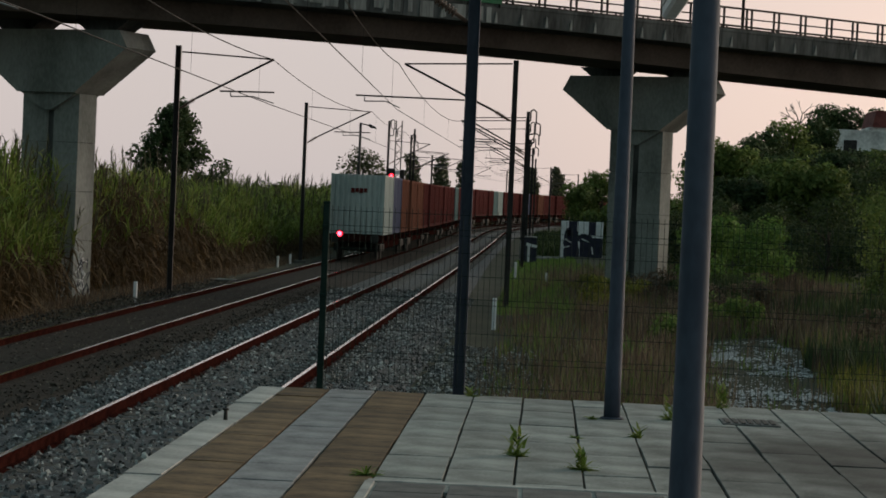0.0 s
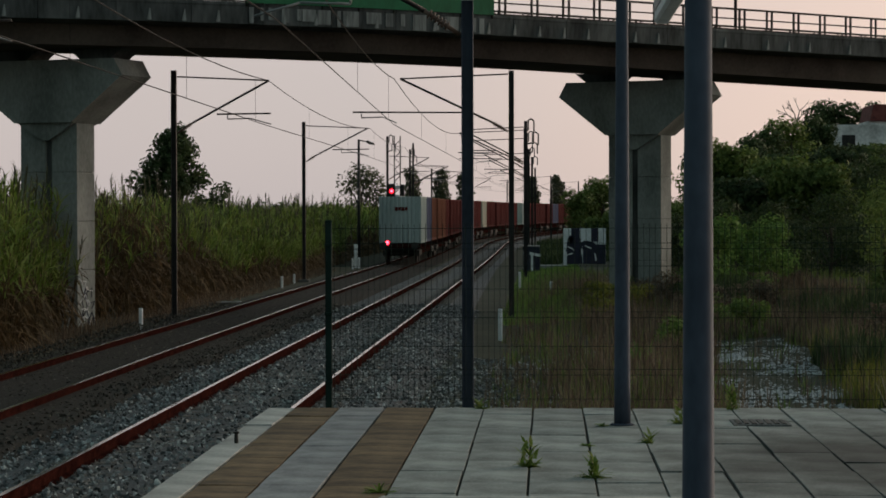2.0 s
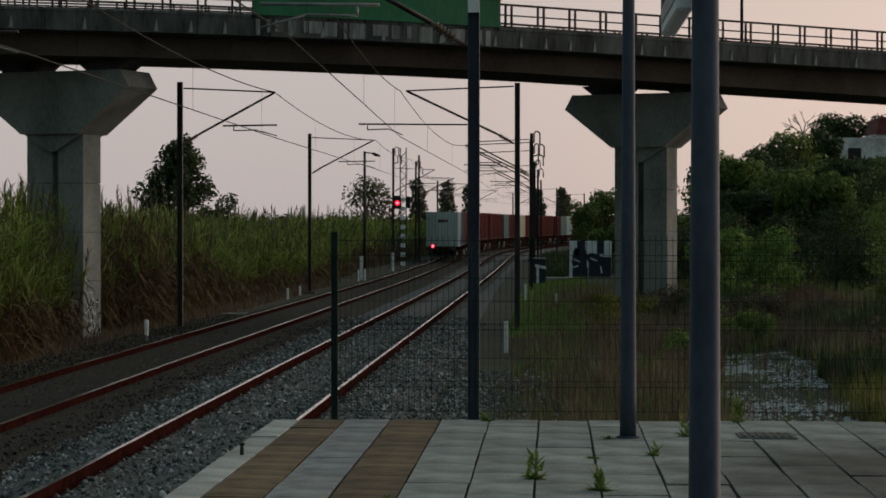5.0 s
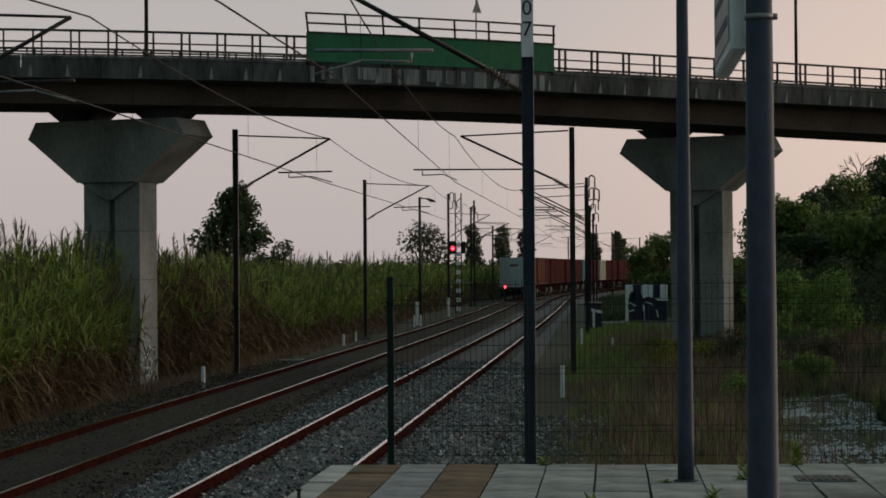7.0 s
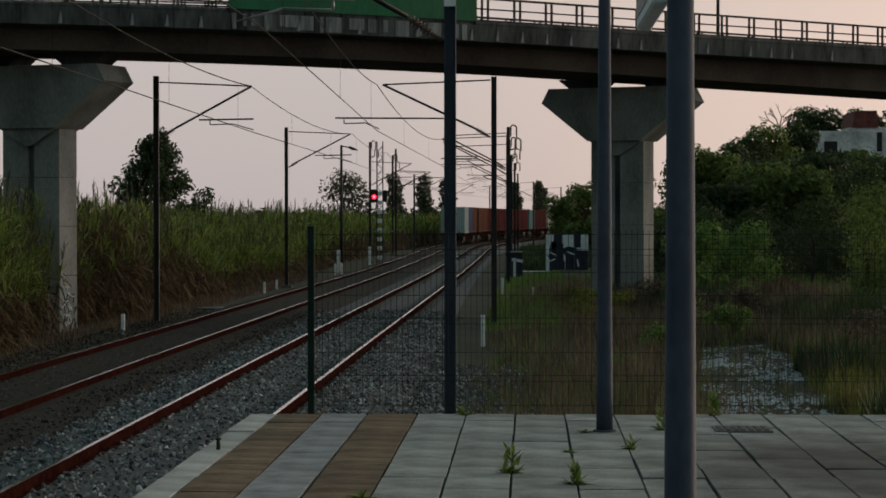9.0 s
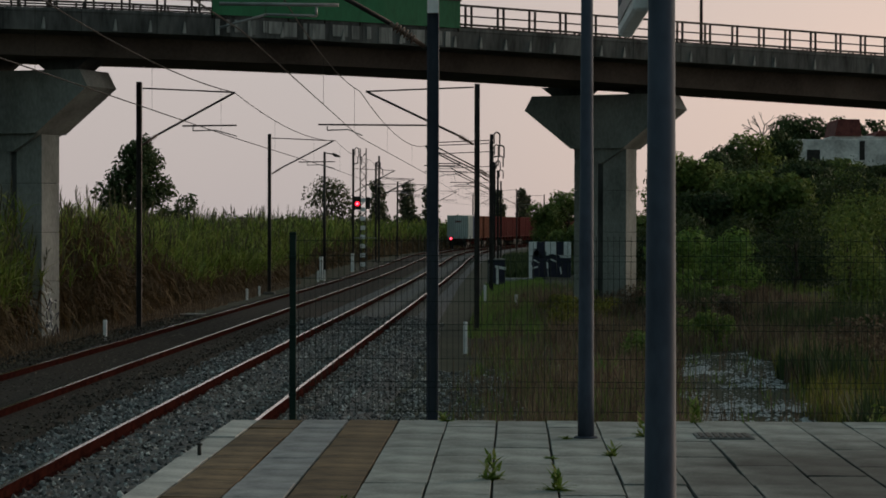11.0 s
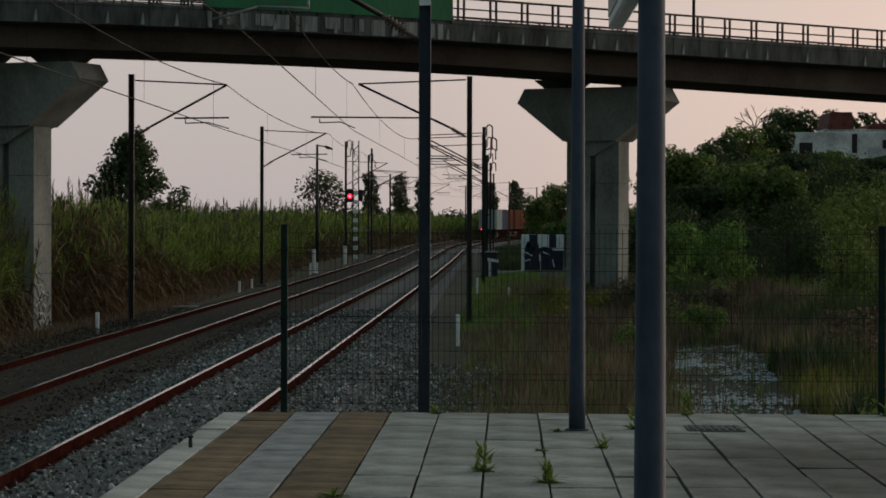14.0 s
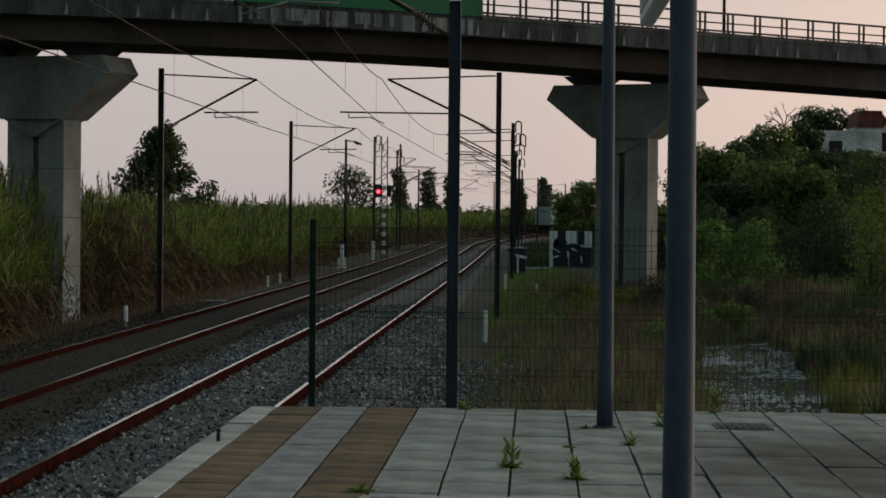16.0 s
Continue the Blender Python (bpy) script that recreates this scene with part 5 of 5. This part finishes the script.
def build_small():
    for x, y, h in ((-10.6, 58.8, 0.62), (-1.1, 55.0, 0.78), (0.2, 83.0, 0.5), (-11.0, 94.0, 0.45), (-11.1, 99.5, 0.4), (-10.6, 124.0, 0.6), (-10.4, 126.0, 0.6), (-1.0, 88, 0.8)):
        marker_post(x, y, h)
    marker_post(-10.75, 128.0, 1.3, 0.1)
    marker_post(-10.6, 151.0, 1.2, 0.1)
    # painted wall by the path
    w = thing("painted_wall", pose(2.16, 125.0, 0.02), "low white wall covered in dark blue spray paint", "wall")
    bm = bmesh.new()
    box(bm, -1.17, 1.17, -0.12, 0.12, -0.4, 1.78, bevel=0.02)
    part("wall_body", bm, WHITE, w)
    rnd = random.Random(12)
    bm = bmesh.new()
    for x0, x1, z0, z1 in ((-0.74, -0.27, 1.0, 1.78), (0.36, 0.76, 1.05, 1.78), (-0.98, -0.12, -0.38, 1.0), (-0.09, 1.16, -0.38, 0.9), (-0.7, 0.5, 0.9, 1.04)):
        box(bm, x0, x1, -0.128, -0.122, z0, z1)
    for k in range(14):
        x, z = rnd.uniform(-0.9, 1.0), rnd.uniform(0.2, 1.3)
        prism(bm, [(x - 0.18, z - 0.1), (x + 0.12, z - 0.16), (x + 0.2, z + 0.12), (x - 0.05, z + 0.2)], 0.003, pose(0, -0.126, 0))
    part("dark_paint", bm, INK, w, "dark blue spray-painted shapes")
    bm = bmesh.new()
    for x, z, a in ((-0.75, 0.7, 0.5), (-0.85, 0.35, -0.3), (0.2, 0.75, 0.4), (0.75, 0.95, 0.05), (0.6, 0.2, 1.4), (-0.15, 0.5, 1.5)):
        box(bm, -0.2, 0.2, -0.004, 0.0, -0.035, 0.035, m=pose(x, -0.133, z, 0, math.degrees(a), 0))
    part("pale_strokes", bm, WHITE, w, "pale paint strokes")
    # sprayed relay cabinet
    c = thing("relay_cabinet", pose(-0.7, 112.0, -0.25), "small trackside cabinet sprayed blue and white", "cabinet")
    bm = bmesh.new()
    box(bm, -0.42, 0.42, -0.25, 0.25, 0.0, 1.25, bevel=0.02)
    part("body", bm, INK, c)
    bm = bmesh.new()
    box(bm, -0.46, 0.46, -0.3, 0.3, 1.25, 1.31, bevel=0.015)
    part("roof", bm, GALV, c)
    bm = bmesh.new()
    box(bm, -0.02, 0.1, -0.262, -0.252, 0.05, 0.9)
    box(bm, -0.25, 0.3, -0.262, -0.252, 0.72, 0.86, m=pose(0, 0, 0.1, 0, 12, 0))
    box(bm, -0.38, -0.3, -0.262, -0.252, 0.1, 1.1)
    part("white_strokes", bm, WHITE, c, "white paint strokes")
    bm = bmesh.new()
    box(bm, -0.3, 1.2, 117, 120, -0.3, -0.08, bevel=0.02)
    tagged(part("concrete_path", bm, SLAB, None), "pale concrete crossing slab beside the track", "path", kind="structure")
    # pale stones on the bare strip
    rnd = random.Random(41)
    v, f = [], []
    for i in range(17000):
        y = 20.5 + 29 * rnd.random()
        x = rnd.uniform(1.8, 6.2)
        if not on_gravel(x, y) or rnd.random() > 0.25 + 0.75 * smooth(-0.25, 0.3, noise.noise((x * 1.6, y * 0.9, 31.0))):
            continue
        r = rnd.uniform(0.02, 0.055)
        z = ground_height(x, y)
        o = len(v)
        for k in range(5):
            a = 1.2566 * k + rnd.uniform(-0.3, 0.3)
            v.append((x + r * math.cos(a), y + r * math.sin(a), z - 0.01))
        v.append((x + rnd.uniform(-0.3, 0.3) * r, y + rnd.uniform(-0.3, 0.3) * r, z + r * rnd.uniform(0.25, 0.6)))
        f += [(o + k, o + (k + 1) % 5, o + 5) for k in range(5)]
    tagged(raw("pale_rubble", v, f, GRAVEL), "pale broken stones on bare ground behind the fence", "rubble", kind="stuff")


def build_plank():
    p = thing("broken_plank", pose(-11.5, 77, -0.42, 0, 0, -12), "pale weathered plank lying at the foot of the cane", "plank")
    bm = bmesh.new()
    box(bm, -0.85, 0.85, -0.09, 0.09, 0.0, 0.06, bevel=0.012)
    part("board", bm, SLEEPER, p)
    bm = bmesh.new()
    box(bm, 0.2, 1.1, -0.02, 0.1, 0.061, 0.1, bevel=0.01, m=pose(0, 0, 0, 0, 0, 8))
    part("splinter", bm, SLAB_EDGE, p)


def build_agave():
    a = thing("agave_plant", pose(1.75, 42, ground_height(1.75, 42)), "pale green spiky plant among dry weeds", "plant")
    rnd = random.Random(3)
    v, f = [], []
    for i in range(26):
        q = rnd.uniform(0, 6.283)
        leaf_strip(v, f, (0, 0, 0), Vector((math.cos(q), math.sin(q), rnd.uniform(0.7, 2.0))).normalized(), rnd.uniform(0.45, 0.8), 0.07, 0.15, rnd, 3)
    raw("leaves", v, f, LEAF_BRIGHT, a)


def build_house():
    gz = 6.6
    h = thing("hilltop_house", pose(18.6, 155, gz), "old white-plastered house with a red tiled roof on the hill", "house")
    bm = bmesh.new()
    box(bm, 0.0, 10.5, -0.2, 0.2, -5.0, 2.0, bevel=0.03)
    part("garden_wall", bm, PLASTER, h, "stained white garden wall")
    bm = bmesh.new()
    box(bm, 3.5, 12.0, 1.5, 6.5, -5.0, 2.3, bevel=0.03)
    part("house_wall", bm, PLASTER, h)
    bm = bmesh.new()
    prism(bm, [(-0.1, 0.0), (1.75, 0.0), (1.6, 1.15), (0.15, 1.15)], 2.7, pose(3.75, 4.0, 2.301))
    part("roof", bm, ROOF, h, "faded red tile roof")
    bm = bmesh.new()
    prism(bm, [(0.0, 0.0), (6.4, 0.0), (6.4, 0.45), (0.3, 0.35)], 2.7, pose(6.4, 4.0, 2.301))
    part("low_roof", bm, ROOF, h)
    for x, z, ww, hh in ((2.0, 0.2, 0.9, 1.1), (5.3, 0.6, 0.35, 1.3), (7.6, 0.9, 0.8, 0.6), (9.3, 0.5, 0.3, 1.2)):
        bm = bmesh.new()
        box(bm, x - ww / 2, x + ww / 2, -0.23, -0.203, z, z + hh)
        part("opening", bm, BLACK, h, "dark opening in the wall")


build_canes()
build_weeds()
build_trees()
build_small()
build_house()
build_agave()
build_plank()
for i, (x, y, h, sp, tall) in enumerate(((-0.12, 15.1, 0.22, 0.16, 6), (0.31, 14.5, 0.2, 0.2, 5), (0.3, 16.45, 0.05, 0.1, 0), (0.73, 16.7, 0.1, 0.1, 2), (-1.02, 13.7, 0.06, 0.22, 0), (1.08, 18.2, 0.22, 0.16, 4), (0.45, 18.0, 0.05, 0.1, 0), (1.6, 19.5, 0.25, 0.1, 5), (-0.55, 19.55, 0.1, 0.12, 3), (3.3, 19.5, 0.15, 0.1, 3))):
    weed_plant(x, y, h, sp, 400 + i, tall)

motions()
